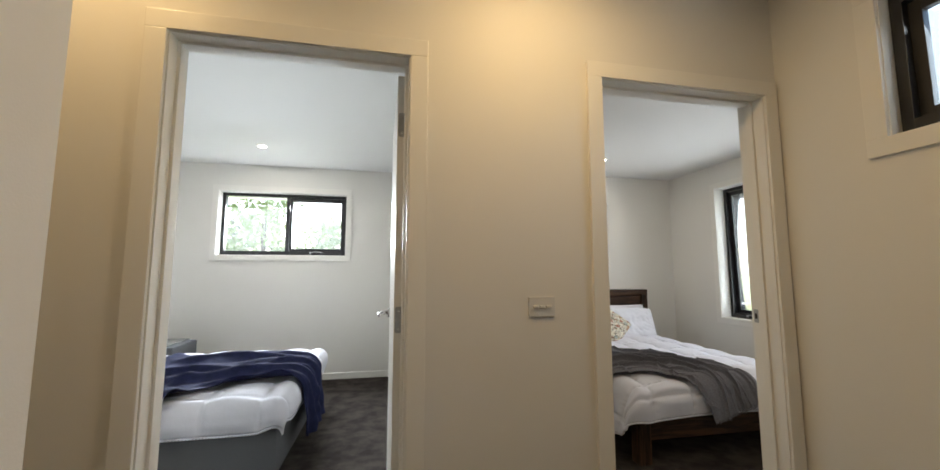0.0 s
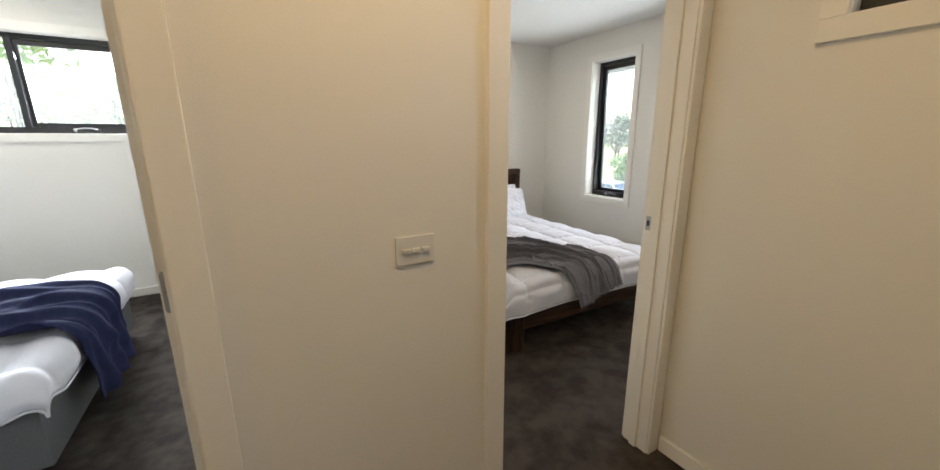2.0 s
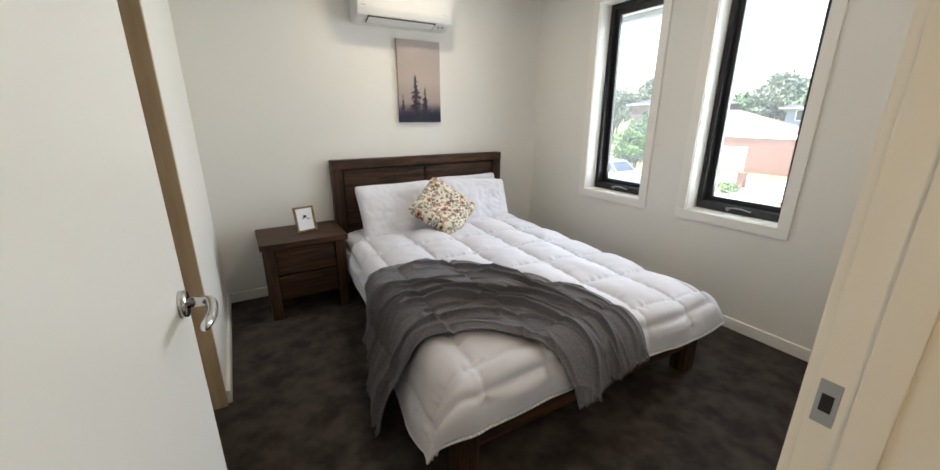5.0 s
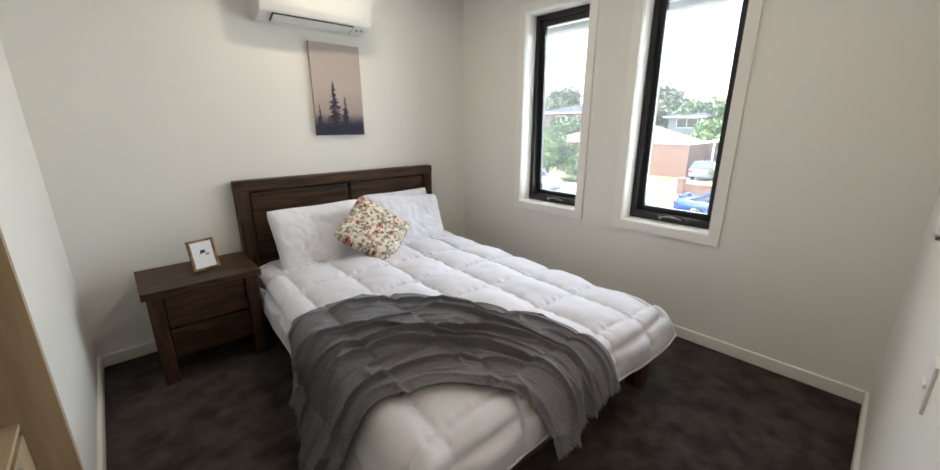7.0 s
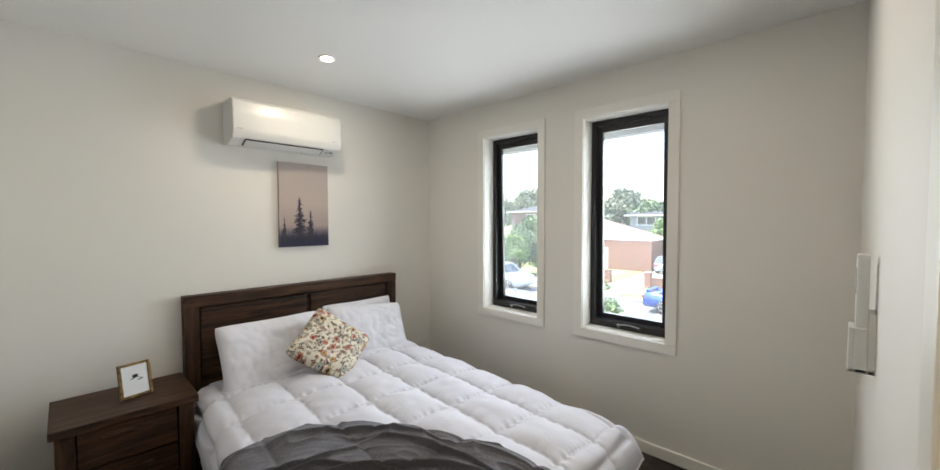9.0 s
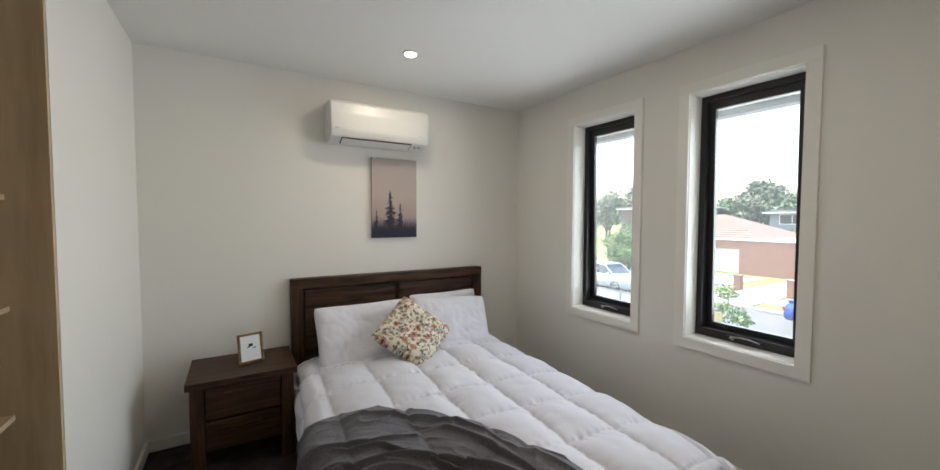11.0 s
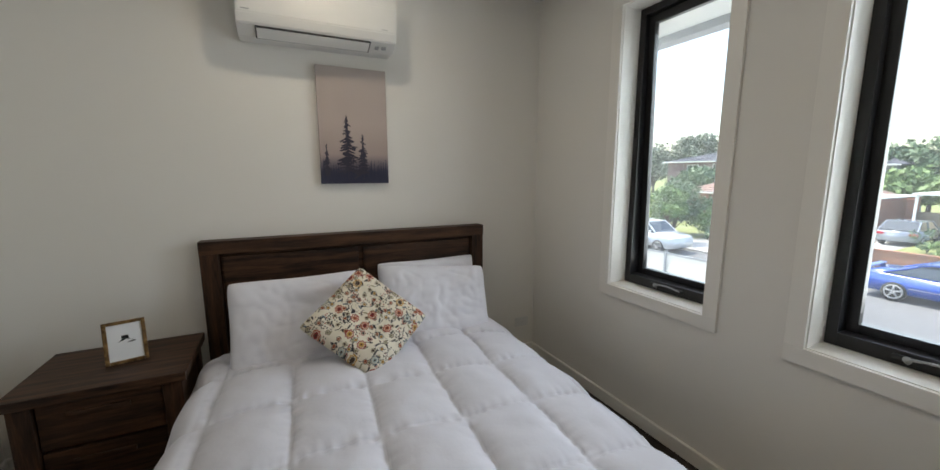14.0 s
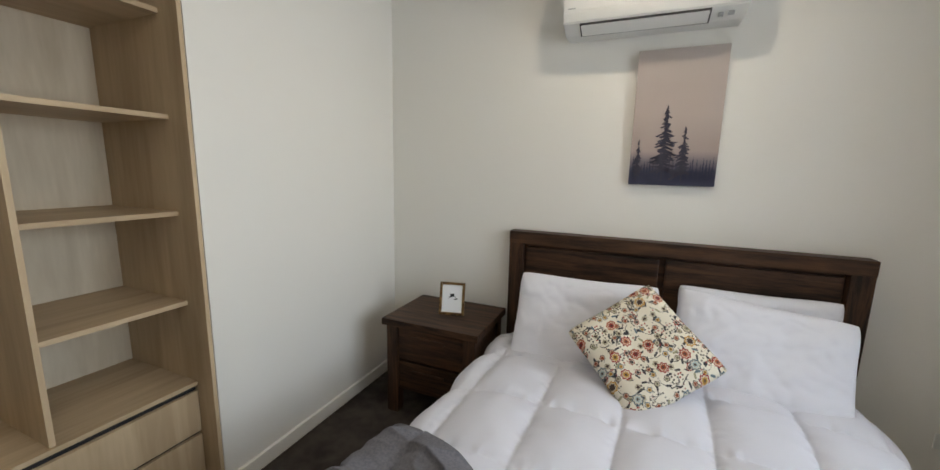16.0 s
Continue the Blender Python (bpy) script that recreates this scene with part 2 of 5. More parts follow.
def wall_with_windows(name, x0, x1, y0, y1, holes, label):
    """a wall along y, with holes (y0, y1, z0, z1)."""
    rows, y = [], y0
    for h in sorted(holes):
        rows += [(x0, x1, y, h[0], FLOOR, CEIL), (x0, x1, h[0], h[1], FLOOR, h[2]), (x0, x1, h[0], h[1], h[3], CEIL)]
        y = h[1]
    rows.append((x0, x1, y, y1, FLOOR, CEIL))
    return structure(name, boxes(*rows), WALL, label)


grow = 0.018
wall_with_windows("wall_east", BX1, 3.95, DY1, 5.06, [(w[0] - grow, w[1] + grow, w[2] - grow, w[3] + grow) for w in (W1, W2)], "off-white painted wall with two tall window openings")
wall_with_windows("wall_hall_east", HX1, 1.72, -1.6, DY0, [(WH[0] - grow, WH[1] + grow, WH[2] - grow, WH[3] + grow)], "off-white painted wall with a high window opening")
structure("wall_north", boxes((0.6, 3.95 - 0.228, BY1, 5.06, FLOOR, CEIL)), WALL, "off-white painted wall behind the bed")
structure("wall_west", boxes((0.615, BX0, 3.655, BY1, FLOOR, CEIL)), WALL, "off-white painted wall beside the wardrobe recess")
structure("wall_partition", boxes((0.0, 0.10, DY1, 5.3, FLOOR, CEIL), (0.10, 0.615, 3.655, 3.70, FLOOR, CEIL), (0.10, BX0, DY1, 1.80, FLOOR, CEIL)), WALL, "plasterboard partition between the bedrooms")
wr = WA
structure("wall_bedroom_north", boxes((AX0 - 0.1, wr[0] - grow, AY1, AY1 + 0.22, FLOOR, CEIL), (wr[0] - grow, wr[1] + grow, AY1, AY1 + 0.22, FLOOR, wr[2] - grow),
          (wr[0] - grow, wr[1] + grow, AY1, AY1 + 0.22, wr[3] + grow, CEIL), (wr[1] + grow, 0.6, AY1, AY1 + 0.22, FLOOR, CEIL)), WALL, "white painted wall with a wide high window opening")
structure("wall_bedroom_west", boxes((AX0 - 0.1, AX0, DY1, AY1, FLOOR, CEIL), (AX0 - 0.1, -2.2, DY0, DY1, FLOOR, CEIL)), WALL, "white painted plasterboard wall")
structure("wall_hall_west", boxes((-0.72, -0.6, -1.6, 0.8, FLOOR, CEIL), (-2.3, -2.2, -1.6, DY0, FLOOR, CEIL)), WALL, "painted wall ending at an open corner")
structure("wall_hall_south", boxes((-2.3, 1.72, -1.72, -1.6, FLOOR, CEIL)), WALL, "painted wall closing the hall")
structure("floor", boxes((-3.3, 4.0, -1.8, 5.6, -0.25, FLOOR)), CARPET, "dark charcoal cut-pile carpet")
structure("ceiling_hall", boxes((-2.3, 1.72, -1.72, DY0, CEIL, CEIL + 0.1)), CEILING, "white plasterboard ceiling")
structure("ceiling_bedroom_1", boxes((AX0 - 0.1, 0.05, DY0, AY1 + 0.2, CEIL, CEIL + 0.1)), CEILING, "white plasterboard ceiling")
structure("ceiling_bedroom_2", boxes((0.05, 3.95, DY0, 5.06, CEIL, CEIL + 0.1)), CEILING, "white plasterboard ceiling")


def skirting(name, *rows):
    bm = bmesh.new()
    for x0, x1, y0, y1 in rows:
        box(bm, x0, x1, y0, y1, FLOOR, FLOOR + 0.078, 0.004, 1)
    return structure(name, bm, TRIM, "white painted skirting board")


SK = 0.018
skirting("baseboard", (BX0, BX1 - SK, BY1 - SK, BY1), (BX1 - SK, BX1, DY1 + SK, BY1), (BX0, BX0 + SK, 3.655, BY1 - SK), (D2[1] + 0.075, BX1, DY1, DY1 + SK))
skirting("baseboard", (AX0, AX1, AY1 - SK, AY1), (AX0, AX0 + SK, DY1, AY1 - SK), (AX1 - SK, AX1, DY1 + 0.02, AY1 - SK))
skirting("baseboard", (HX1 - SK, HX1, -1.6, DY0 - 0.02), (D1[1] + 0.07, D2[0] - 0.085, DY0 - SK, DY0), (-2.2, D1[0] - 0.07, DY0 - SK, DY0), (-0.6, -0.6 + SK, -1.6, 0.8))


def door_frame(name, d, hinge_left):
    root = tagged(new(name), "white painted door frame with stops and flat architraves", kind="structure")
    root.location = ((d[0] + d[1]) / 2, DY0, 0)
    inv = Matrix.Translation(-root.location)

    def p(n, bm):
        bmesh.ops.transform(bm, matrix=inv, verts=bm.verts)
        return part(n, bm, TRIM, root)
    y0, y1 = DY0 - 0.005, DY1 + 0.005
    p("jamb", boxes((d[0] - J, d[0], y0, y1, FLOOR, DH + J), bevel=0.002))
    p("jamb", boxes((d[1], d[1] + J, y0, y1, FLOOR, DH + J), bevel=0.002))
    p("head", boxes((d[0], d[1], y0, y1, DH, DH + J), bevel=0.002))
    s = y1 - 0.040 - 0.034
    p("stop", boxes((d[0], d[0] + 0.011, s, s + 0.034, FLOOR, DH), bevel=0.002))
    p("stop", boxes((d[1] - 0.011, d[1], s, s + 0.034, FLOOR, DH), bevel=0.002))
    p("stop", boxes((d[0] + 0.011, d[1] - 0.011, s, s + 0.034, DH - 0.011, DH), bevel=0.002))
    for ya, yb in ((DY0 - 0.017, DY0), (DY1, DY1 + 0.017)):
        a, w, r = 0.006, 0.066, 0.006
        right = min(d[1] + a + w, HX1 - 0.001) if ya < DY0 - 0.001 else d[1] + a + w
        left = max(d[0] - a - w, BX0 + 0.001) if (ya > DY0 and d is D2) else d[0] - a - w
        if left < d[0] - a:
            p("architrave", boxes((left, d[0] - a, ya, yb, FLOOR, DH + a), bevel=0.003))
        p("architrave", boxes((d[1] + a, right, ya, yb, FLOOR, DH + a), bevel=0.003))
        p("architrave", boxes((left, right, ya, yb, DH + a, DH + a + w), bevel=0.003))
    return root


frame_1 = door_frame("door_frame_1", D1, False)
frame_2 = door_frame("door_frame_2", D2, True)


def door_leaf(name, hinge, angle, width, label, hand):
    """the leaf lies along its own y from the hinge; x is its thickness. hand: -1 when it lies on the side of lower x."""
    root = thing(name, label, "door", (*hinge, FLOOR + 0.008), angle)
    root["kind"] = "structure"
    del root["category"]
    x0, x1 = (0, 0.035) if hand > 0 else (-0.035, 0)
    part("leaf", boxes((x0, x1, 0.010, width, 0, DH - 0.012 - FLOOR), bevel=0.0015), TRIM, root, "flush white painted leaf")
    for s in (1, -1):
        xf, yh, zh = (x1 if s > 0 else x0), width - 0.055, 1.05
        bm = bmesh.new()
        rod(bm, (xf, yh, zh), (xf + s * 0.011, yh, zh), 0.0275, 0.0265, n=36)
        h = part("handle", bm, CHROME, root, "satin chrome round rose", True)
        bx = xf + s * 0.046
        pts = [(xf + s * 0.008, yh, zh), (xf + s * 0.035, yh, zh), (xf + s * 0.046, yh - 0.003, zh), (bx + s * 0.006, yh - 0.012, zh)]
        pts += [(bx + s * (0.008 + 0.006 * math.sin(k / 8 * math.pi)), yh - 0.02 - 0.10 * k / 8, zh - 0.004 * (k / 8) ** 2) for k in range(9)]
        bm = bmesh.new()
        tube(bm, pts, [0.0105] * 4 + [0.0105 - 0.0015 * k / 8 for k in range(8)] + [0.006])
        part("lever", bm, CHROME, h, "", True)
    part("latch", boxes((x0 + 0.006, x1 - 0.006, width, width + 0.002, 1.01, 1.08), bevel=0.0005), STEEL, root, "brushed steel latch plate")
    for z in (0.20, 1.04, 1.82):
        bm = bmesh.new()
        rod(bm, (0 if hand > 0 else 0, -0.004, z), (0, -0.004, z + 0.1), 0.0065, n=12)
        plate_ = [(0.0, z), (0.022, z), (0.0285, z + 0.0025), (0.031, z + 0.009), (0.031, z + 0.091), (0.0285, z + 0.0975), (0.022, z + 0.1), (0.0, z + 0.1)]
        prism(bm, [(hand * a, b) for a, b in plate_], 0.0080, 0.0099)
        box(bm, -0.002, 0.002, 0.0, 0.0090, z + 0.001, z + 0.099)
        h = part("hinge", bm, STEEL, root, "brushed steel butt hinge with rounded corners")
        bm = bmesh.new()
        for k, dz in enumerate((0.016, 0.05, 0.084)):
            rod(bm, (hand * (0.017, 0.023, 0.017)[k], 0.0068, z + dz), (hand * (0.017, 0.023, 0.017)[k], 0.0080, z + dz), 0.0036, n=12)
        part("screws", bm, CHROME, h, "countersunk screw heads")
    return root


door_leaf("door_1", (D1[1] - 0.002, DY1 + 0.006), 1.0, 0.79, "white flush door standing open into the first bedroom", -1)
door_leaf("door_2", (D2[0] + 0.002, DY1 + 0.006), -4.8, 0.815, "white flush door standing open beside the wardrobe", 1)

bm = boxes((-0.0015, 0, -0.011, 0.011, -0.03, 0.03), bevel=0.0004)
sp = thing("strike_plate", "small steel strike plate let into the door jamb", "hardware", (D2[1], DY1 - 0.012, 1.03))
part("plate", bm, STEEL, sp)
part("hole", boxes((-0.0022, -0.0012, -0.006, 0.006, -0.012, 0.012)), DARK, sp, "dark latch hole")


def window(name, m, width, height, sashes, label, depth=0.10, trim_w=0.066):
    """the window in its own frame: x along the wall, y out of the room, z up, from the lower corner at the room's face of the wall.
    sashes: rows of (x0, x1, tilt or None)."""
    root = tagged(new(name), label, kind="structure")
    root.matrix_world = m
    g = 0.018
    part("reveal", boxes((-g, 0, -0.001, depth + 0.1, -g, height + g)), TRIM, root)
    part("reveal", boxes((width, width + g, -0.001, depth + 0.1, -g, height + g)), TRIM, root)
    part("reveal", boxes((0, width, -0.001, depth + 0.1, height, height + g)), TRIM, root)
    part("window_sill", boxes((0, width, -0.001, depth + 0.1, -g, 0)), TRIM, root)
    a, w, t = 0.004, trim_w, 0.016
    for r in ((-a - w, -a, -t, 0, -a, height + a), (width + a, width + a + w, -t, 0, -a, height + a), (-a - w, width + a + w, -t, 0, height + a, height + a + w), (-a - w, width + a + w, -t, 0, -a - w, -a)):
        part("architrave", boxes(r, bevel=0.003), TRIM, root)
    f, d0, d1 = 0.036, depth, depth + 0.065
    part("window_frame", boxes((0, f, d0, d1, 0, height), (width - f, width, d0, d1, 0, height), (f, width - f, d0, d1, height - f, height), (f, width - f, d0, d1, 0, 0.052), bevel=0.002), BLACK, root, "black aluminium outer frame")
    for x0, x1, tilt in sashes:
        a0, a1 = x0 + f * 0.8 if x0 == 0 else x0, x1 - f * 0.8 if x1 == width else x1
        if tilt is None:
            if x0 > 0 or x1 < width:
                xm = x1 if x0 == 0 else x0
                part("mullion", boxes((xm - 0.02, xm + 0.02, d0, d1, f, height - f), bevel=0.002), BLACK, root)
            gl = part("pane", boxes((a0, a1, d0 + 0.034, d0 + 0.038, f * 0.8, height - f * 0.8)), GLASS, root, "clear glass pane")
            gl.visible_shadow = False
            continue
        sh = height - 2 * f - 0.006
        sash = part("sash", boxes((a0, a0 + 0.044, 0, 0.03, -sh, 0), (a1 - 0.044, a1, 0, 0.03, -sh, 0), (a0 + 0.044, a1 - 0.044, 0, 0.03, -0.044, 0), (a0 + 0.044, a1 - 0.044, 0, 0.03, -sh, -sh + 0.048), bevel=0.002), BLACK, root,
                    "black aluminium awning sash pushed slightly open", at=pose(0, d0 + 0.03, height - f - 0.003, tilt))
        gl = part("pane", boxes((a0 + 0.040, a1 - 0.040, 0.013, 0.017, -sh + 0.044, -0.040)), GLASS, sash, "clear glass pane")
        gl.visible_shadow = False
        xm = (a0 + a1) / 2
        bm = boxes((xm - 0.10, xm + 0.10, d0 - 0.012, d0 + 0.004, 0.016, 0.038), bevel=0.004)
        wi = part("winder", bm, BLACK, root, "black chain winder with a folded handle")
        bm = bmesh.new()
        pts = [(xm - 0.06 + 0.15 * k / 8, d0 - 0.022 - 0.006 * math.sin(k / 8 * math.pi), 0.034 + 0.012 * math.sin(k / 8 * math.pi)) for k in range(9)]
        for p, q in zip(pts, pts[1:]):
            rod(bm, p, q, 0.0045, n=8)
        rod(bm, (xm - 0.06, d0 - 0.002, 0.022), pts[0], 0.011, n=12)
        part("winder_handle", bm, GREYPL, wi, "dark grey folding handle", True)
        if tilt > 1:
            rod_end = (xm, d0 + 0.03 + math.sin(radians(tilt)) * sh, 0.03)
            bm = bmesh.new()
            rod(bm, (xm, d0 + 0.004, 0.024), rod_end, 0.005, n=8)
            part("chain", bm, BLACK, wi)
    return root


def east(y0, z0, x=BX1):
    """placing for a window in a wall that faces west: its x runs along -y."""
    return Matrix(((0, 1, 0, x), (-1, 0, 0, y0), (0, 0, 1, z0), (0, 0, 0, 1)))


window("window_1", east(W1[1], W1[2]), W1[1] - W1[0], W1[3] - W1[2], [(0, W1[1] - W1[0], 1.5)], "tall narrow black awning window with white trim, slightly open", 0.12)
window("window_2", east(W2[1], W2[2]), W2[1] - W2[0], W2[3] - W2[2], [(0, W2[1] - W2[0], 1.1)], "tall narrow black awning window with white trim, almost closed", 0.12)
window("window_3", pose(WA[0], AY1, WA[2]), WA[1] - WA[0], WA[3] - WA[2], [(0, 0.75, None), (0.75, WA[1] - WA[0], 1.5)], "wide black high window, one half fixed, one half an awning sash", 0.10)
window("window_4", east(WH[1], WH[2], HX1), WH[1] - WH[0], WH[3] - WH[2], [(0, WH[1] - WH[0], 0.6)], "high black hall window with white trim", 0.05)


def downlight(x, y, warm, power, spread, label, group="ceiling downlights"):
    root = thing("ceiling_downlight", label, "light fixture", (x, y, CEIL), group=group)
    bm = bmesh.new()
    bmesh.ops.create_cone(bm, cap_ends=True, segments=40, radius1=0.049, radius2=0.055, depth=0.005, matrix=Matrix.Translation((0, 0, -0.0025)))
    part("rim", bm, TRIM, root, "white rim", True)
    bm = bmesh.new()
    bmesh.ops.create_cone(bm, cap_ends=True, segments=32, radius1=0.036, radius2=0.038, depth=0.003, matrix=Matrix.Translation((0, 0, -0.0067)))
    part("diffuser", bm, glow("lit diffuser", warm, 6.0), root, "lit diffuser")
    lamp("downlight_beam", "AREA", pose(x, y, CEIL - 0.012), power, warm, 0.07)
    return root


WARM = (1.0, 0.675, 0.31)
downlight(0.37, 1.08, WARM, 1.5, 110, "round white recessed downlight with a warm glow")
downlight(-1.15, 1.2, WARM, 1.1, 110, "round white recessed downlight with a warm glow")
downlight(2.25, 4.21, (1.0, 0.86, 0.66), 1.0, 120, "round white recessed downlight above the bed")
# added out of view, assumed from the warm light on the bed's foot
downlight(2.25, 2.47, (1.0, 0.86, 0.66), 1.0, 120, "unseen round white recessed downlight assumed above the foot of the bed")
downlight(-1.49, 4.49, (1.0, 0.92, 0.80), 1.5, 120, "round white recessed downlight, lit")


# ---- second bedroom: the bed and what lies on it ----
HB_X0, HB_X1 = 1.578, 3.222
bed = thing("wooden_bed", "dark-stained wooden queen bed with a panelled headboard", "bed", (2.40, 4.90, 0), -0.8)


def bed_part(name, mat, *rows, bevel=0.004, label=""):
    bm = boxes(*[(r[0] - 2.40, r[1] - 2.40, r[2] - 4.90, r[3] - 4.90, r[4], r[5]) for r in rows], bevel=bevel)
    return part(name, bm, mat, bed, label)


bed_part("post", DARKWOOD_V, (HB_X0, HB_X0 + 0.085, 4.865, 4.945, FLOOR, 0.945))
bed_part("post", DARKWOOD_V, (HB_X1 - 0.085, HB_X1, 4.865, 4.945, FLOOR, 0.945))
bed_part("top_rail", DARKWOOD, (HB_X0, HB_X1, 4.86, 4.947, 0.945, 1.015))
bed_part("headboard_panel", DARKWOOD, (HB_X0 + 0.095, 2.385, 4.885, 4.925, 0.30, 0.925), bevel=0.012, label="raised dark wood panel")
bed_part("headboard_panel", DARKWOOD, (2.415, HB_X1 - 0.095, 4.885, 4.925, 0.30, 0.925), bevel=0.012, label="raised dark wood panel")
bed_part("headboard_backing", DARKWOOD, (HB_X0 + 0.085, HB_X1 - 0.085, 4.905, 4.935, 0.25, 0.945))
FX0, FX1, FY0 = 1.53, 3.08, 2.62
bed_part("side_rail", DARKWOOD, (FX0 + 0.05, FX0 + 0.085, FY0 + 0.09, 4.865, 0.12, 0.30))
bed_part("side_rail", DARKWOOD, (FX1 - 0.055, FX1 - 0.02, FY0 + 0.09, 4.865, 0.12, 0.33))
bed_part("foot_rail", DARKWOOD, (FX0 + 0.09, FX1 - 0.09, FY0 + 0.02, FY0 + 0.06, 0.10, 0.33))
bed_part("leg", DARKWOOD_V, (FX0, FX0 + 0.09, FY0, FY0 + 0.09, FLOOR, 0.31))
bed_part("leg", DARKWOOD_V, (FX1 - 0.09, FX1, FY0, FY0 + 0.09, FLOOR, 0.31))
bed_part("slat_base", DARKWOOD, (FX0 + 0.055, FX1 - 0.055, FY0 + 0.06, 4.865, 0.26, 0.29))
def turned(o):
    """the bedding lies a little askew on the frame, turned about the middle of the headboard."""
    piv = Matrix.Translation((2.40, 4.90, 0))
    o.matrix_world = piv @ Matrix.Rotation(radians(-3), 4, "Z") @ piv.inverted() @ o.matrix_world
    return o


mat_ = turned(thing("mattress", "white queen mattress hidden under the quilt", "mattress", (2.40, 3.75, 0.29)))
part("cover", boxes((-0.70, 0.70, -1.10, 1.09, 0, 0.13), bevel=0.04), LINEN, mat_)

TOP = 0.43
EX0, EX1, EY0 = 1.685, 3.105, 2.65      # where the quilt turns over the mattress


def turn_over(d, r, steep=83.0):
    """a cloth that goes d past the edge of a rounded block of radius r, down to a slope of so many degrees: how far out and how far down."""
    top = radians(steep)
    q = r * top
    if d <= 0:
        return 0.0, 0.0
    if d < q:
        return r * math.sin(d / r), r * (1 - math.cos(d / r))
    return r * math.sin(top) + (d - q) * math.cos(top), r * (1 - math.cos(top)) + (d - q) * math.sin(top)


def bed_cloth(X, Y, lift, puff):
    """a point of a cloth laid flat over the bed, draped over its left, right and foot edges."""
    r = 0.07 + lift
    side = min(1, max(0, (3.4 - Y) / 0.8))
    ox, dx = turn_over(EX0 - X, r, 74 - 10 * side) if X < EX0 else turn_over(X - EX1, r + 0.04, 68 - 14 * side)
    oy, dy = turn_over(EY0 - Y, r, 76 - 24 * min(1, max(0, (X - 2.72) / 0.35)))
    x = EX0 - ox if X < EX0 else (EX1 + ox if X > EX1 else X)
    y = EY0 - oy if Y < EY0 else Y
    z = TOP + lift - (dx ** 1.6 + dy ** 1.6) ** 0.625
    crown = 0.035 * math.sin(math.pi * min(1, max(0, (x - EX0) / (EX1 - EX0)))) ** 0.6
    return Vector((x, y, z + crown)), dx, dy


def quilt_height(X, Y, fine=True):
    """puffed squares between stitched seams, gathered into small tucks along the thread."""
    wx = X + 0.010 * noise.noise(Vector((X * 2, Y * 2.2, 8.1)))
    wy = Y + 0.012 * noise.noise(Vector((X * 2.3, Y * 2, 3.7)))
    u, v = (wx - 1.425) / 0.293, (wy - 4.41) / 0.35
    a, b = abs(math.sin(math.pi * u)), abs(math.sin(math.pi * v))
    w = noise.noise(Vector((X * 5, Y * 5, 0.3))) * 0.010
    if fine:
        w += noise.noise(Vector((X * 13, Y * 13, 1.3))) * 0.005
        tuck_x = math.exp(-(a / 0.30) ** 2) * noise.noise(Vector((X * 6, Y * 38, 2.0)))
        tuck_y = math.exp(-(b / 0.26) ** 2) * noise.noise(Vector((X * 38, Y * 6, 6.0)))
        w += 0.010 * (tuck_x + tuck_y)
    return 0.046 * (a ** 0.42) * (b ** 0.36) + w


QX0, QX1, QY0, QY1 = EX0 - 0.23, EX1 + 0.22, EY0 - 0.20, 4.74


def rounded(X, Y, x0, x1, y0, R=0.30, pull=0.34):
    """rounds the two foot corners of a quilt in the flat."""
    b = max(0.0, 1 - (Y - y0) / R)
    for s, xe in ((1, x0), (-1, x1)):
        a = max(0.0, 1 - abs(X - xe) / R)
        X += s * pull * R * (a * b) ** 1.2
        Y += pull * R * (a * b) ** 1.2
    return X, Y


def quilt_at(u, v):
    qx0, qy0 = QX0 - 0.24 * (1 - v) ** 2, EY0 - 0.23 + 0.01 * u
    qx1 = QX1 - 0.11 * (1 - v) ** 3
    X, Y = qx0 + (qx1 - qx0) * u, qy0 + (QY1 - qy0) * v
    X, Y = rounded(X, Y, qx0, qx1, qy0, 0.44, 0.34 if u < 0.5 else 0.14)
    p, dx, dy = bed_cloth(X, Y, 0.0, 0)
    h = quilt_height(X, Y)
    rim = min(u * (QX1 - QX0), (1 - u) * (QX1 - QX0), v * (QY1 - QY0), (1 - v) * (QY1 - QY0))
    h *= 0.2 + 0.8 * min(1, rim / 0.09)
    h *= 1 - 0.8 * math.exp(-((rim - 0.13) / 0.012) ** 2)
    n = Vector(((-1 if X < EX0 else 1) * min(1, dx / 0.09), -min(1, dy / 0.09), max(0.25, 1 - max(dx, dy) / 0.11))).normalized()
    wob = 0.012 * noise.noise(Vector((X * 4, Y * 4, 5.0))) * min(1, (dx + dy) / 0.1)
    q = p + n * (h + wob)
    flare = min(1, dx / 0.1) * min(1, dy / 0.1)
    q += (Vector((-0.05, 0, 0)) if X < EX0 else Vector((0.045, -0.035, -0.055))) * flare
    q.z = max(q.z, 0.09)
    return q


quilt = thing("quilt", "thick white quilted doona stitched in puffed squares on the wooden bed", "bedding", (0, 0, 0))
turned(quilt)
part("cover", sheet(quilt_at, 260, 290, 0.022), DUVET, quilt, smooth=True)
binding = bmesh.new()
for k in range(120):
    for a, b in (((k / 120, 0), ((k + 1) / 120, 0)), ((0, k / 120), (0, (k + 1) / 120)), ((1, k / 120), (1, (k + 1) / 120))):
        rod(binding, quilt_at(*a) - Vector((0, 0, 0.008)), quilt_at(*b) - Vector((0, 0, 0.008)), 0.006, n=6)
part("binding", binding, DUVET, quilt, "white corded edge", True)


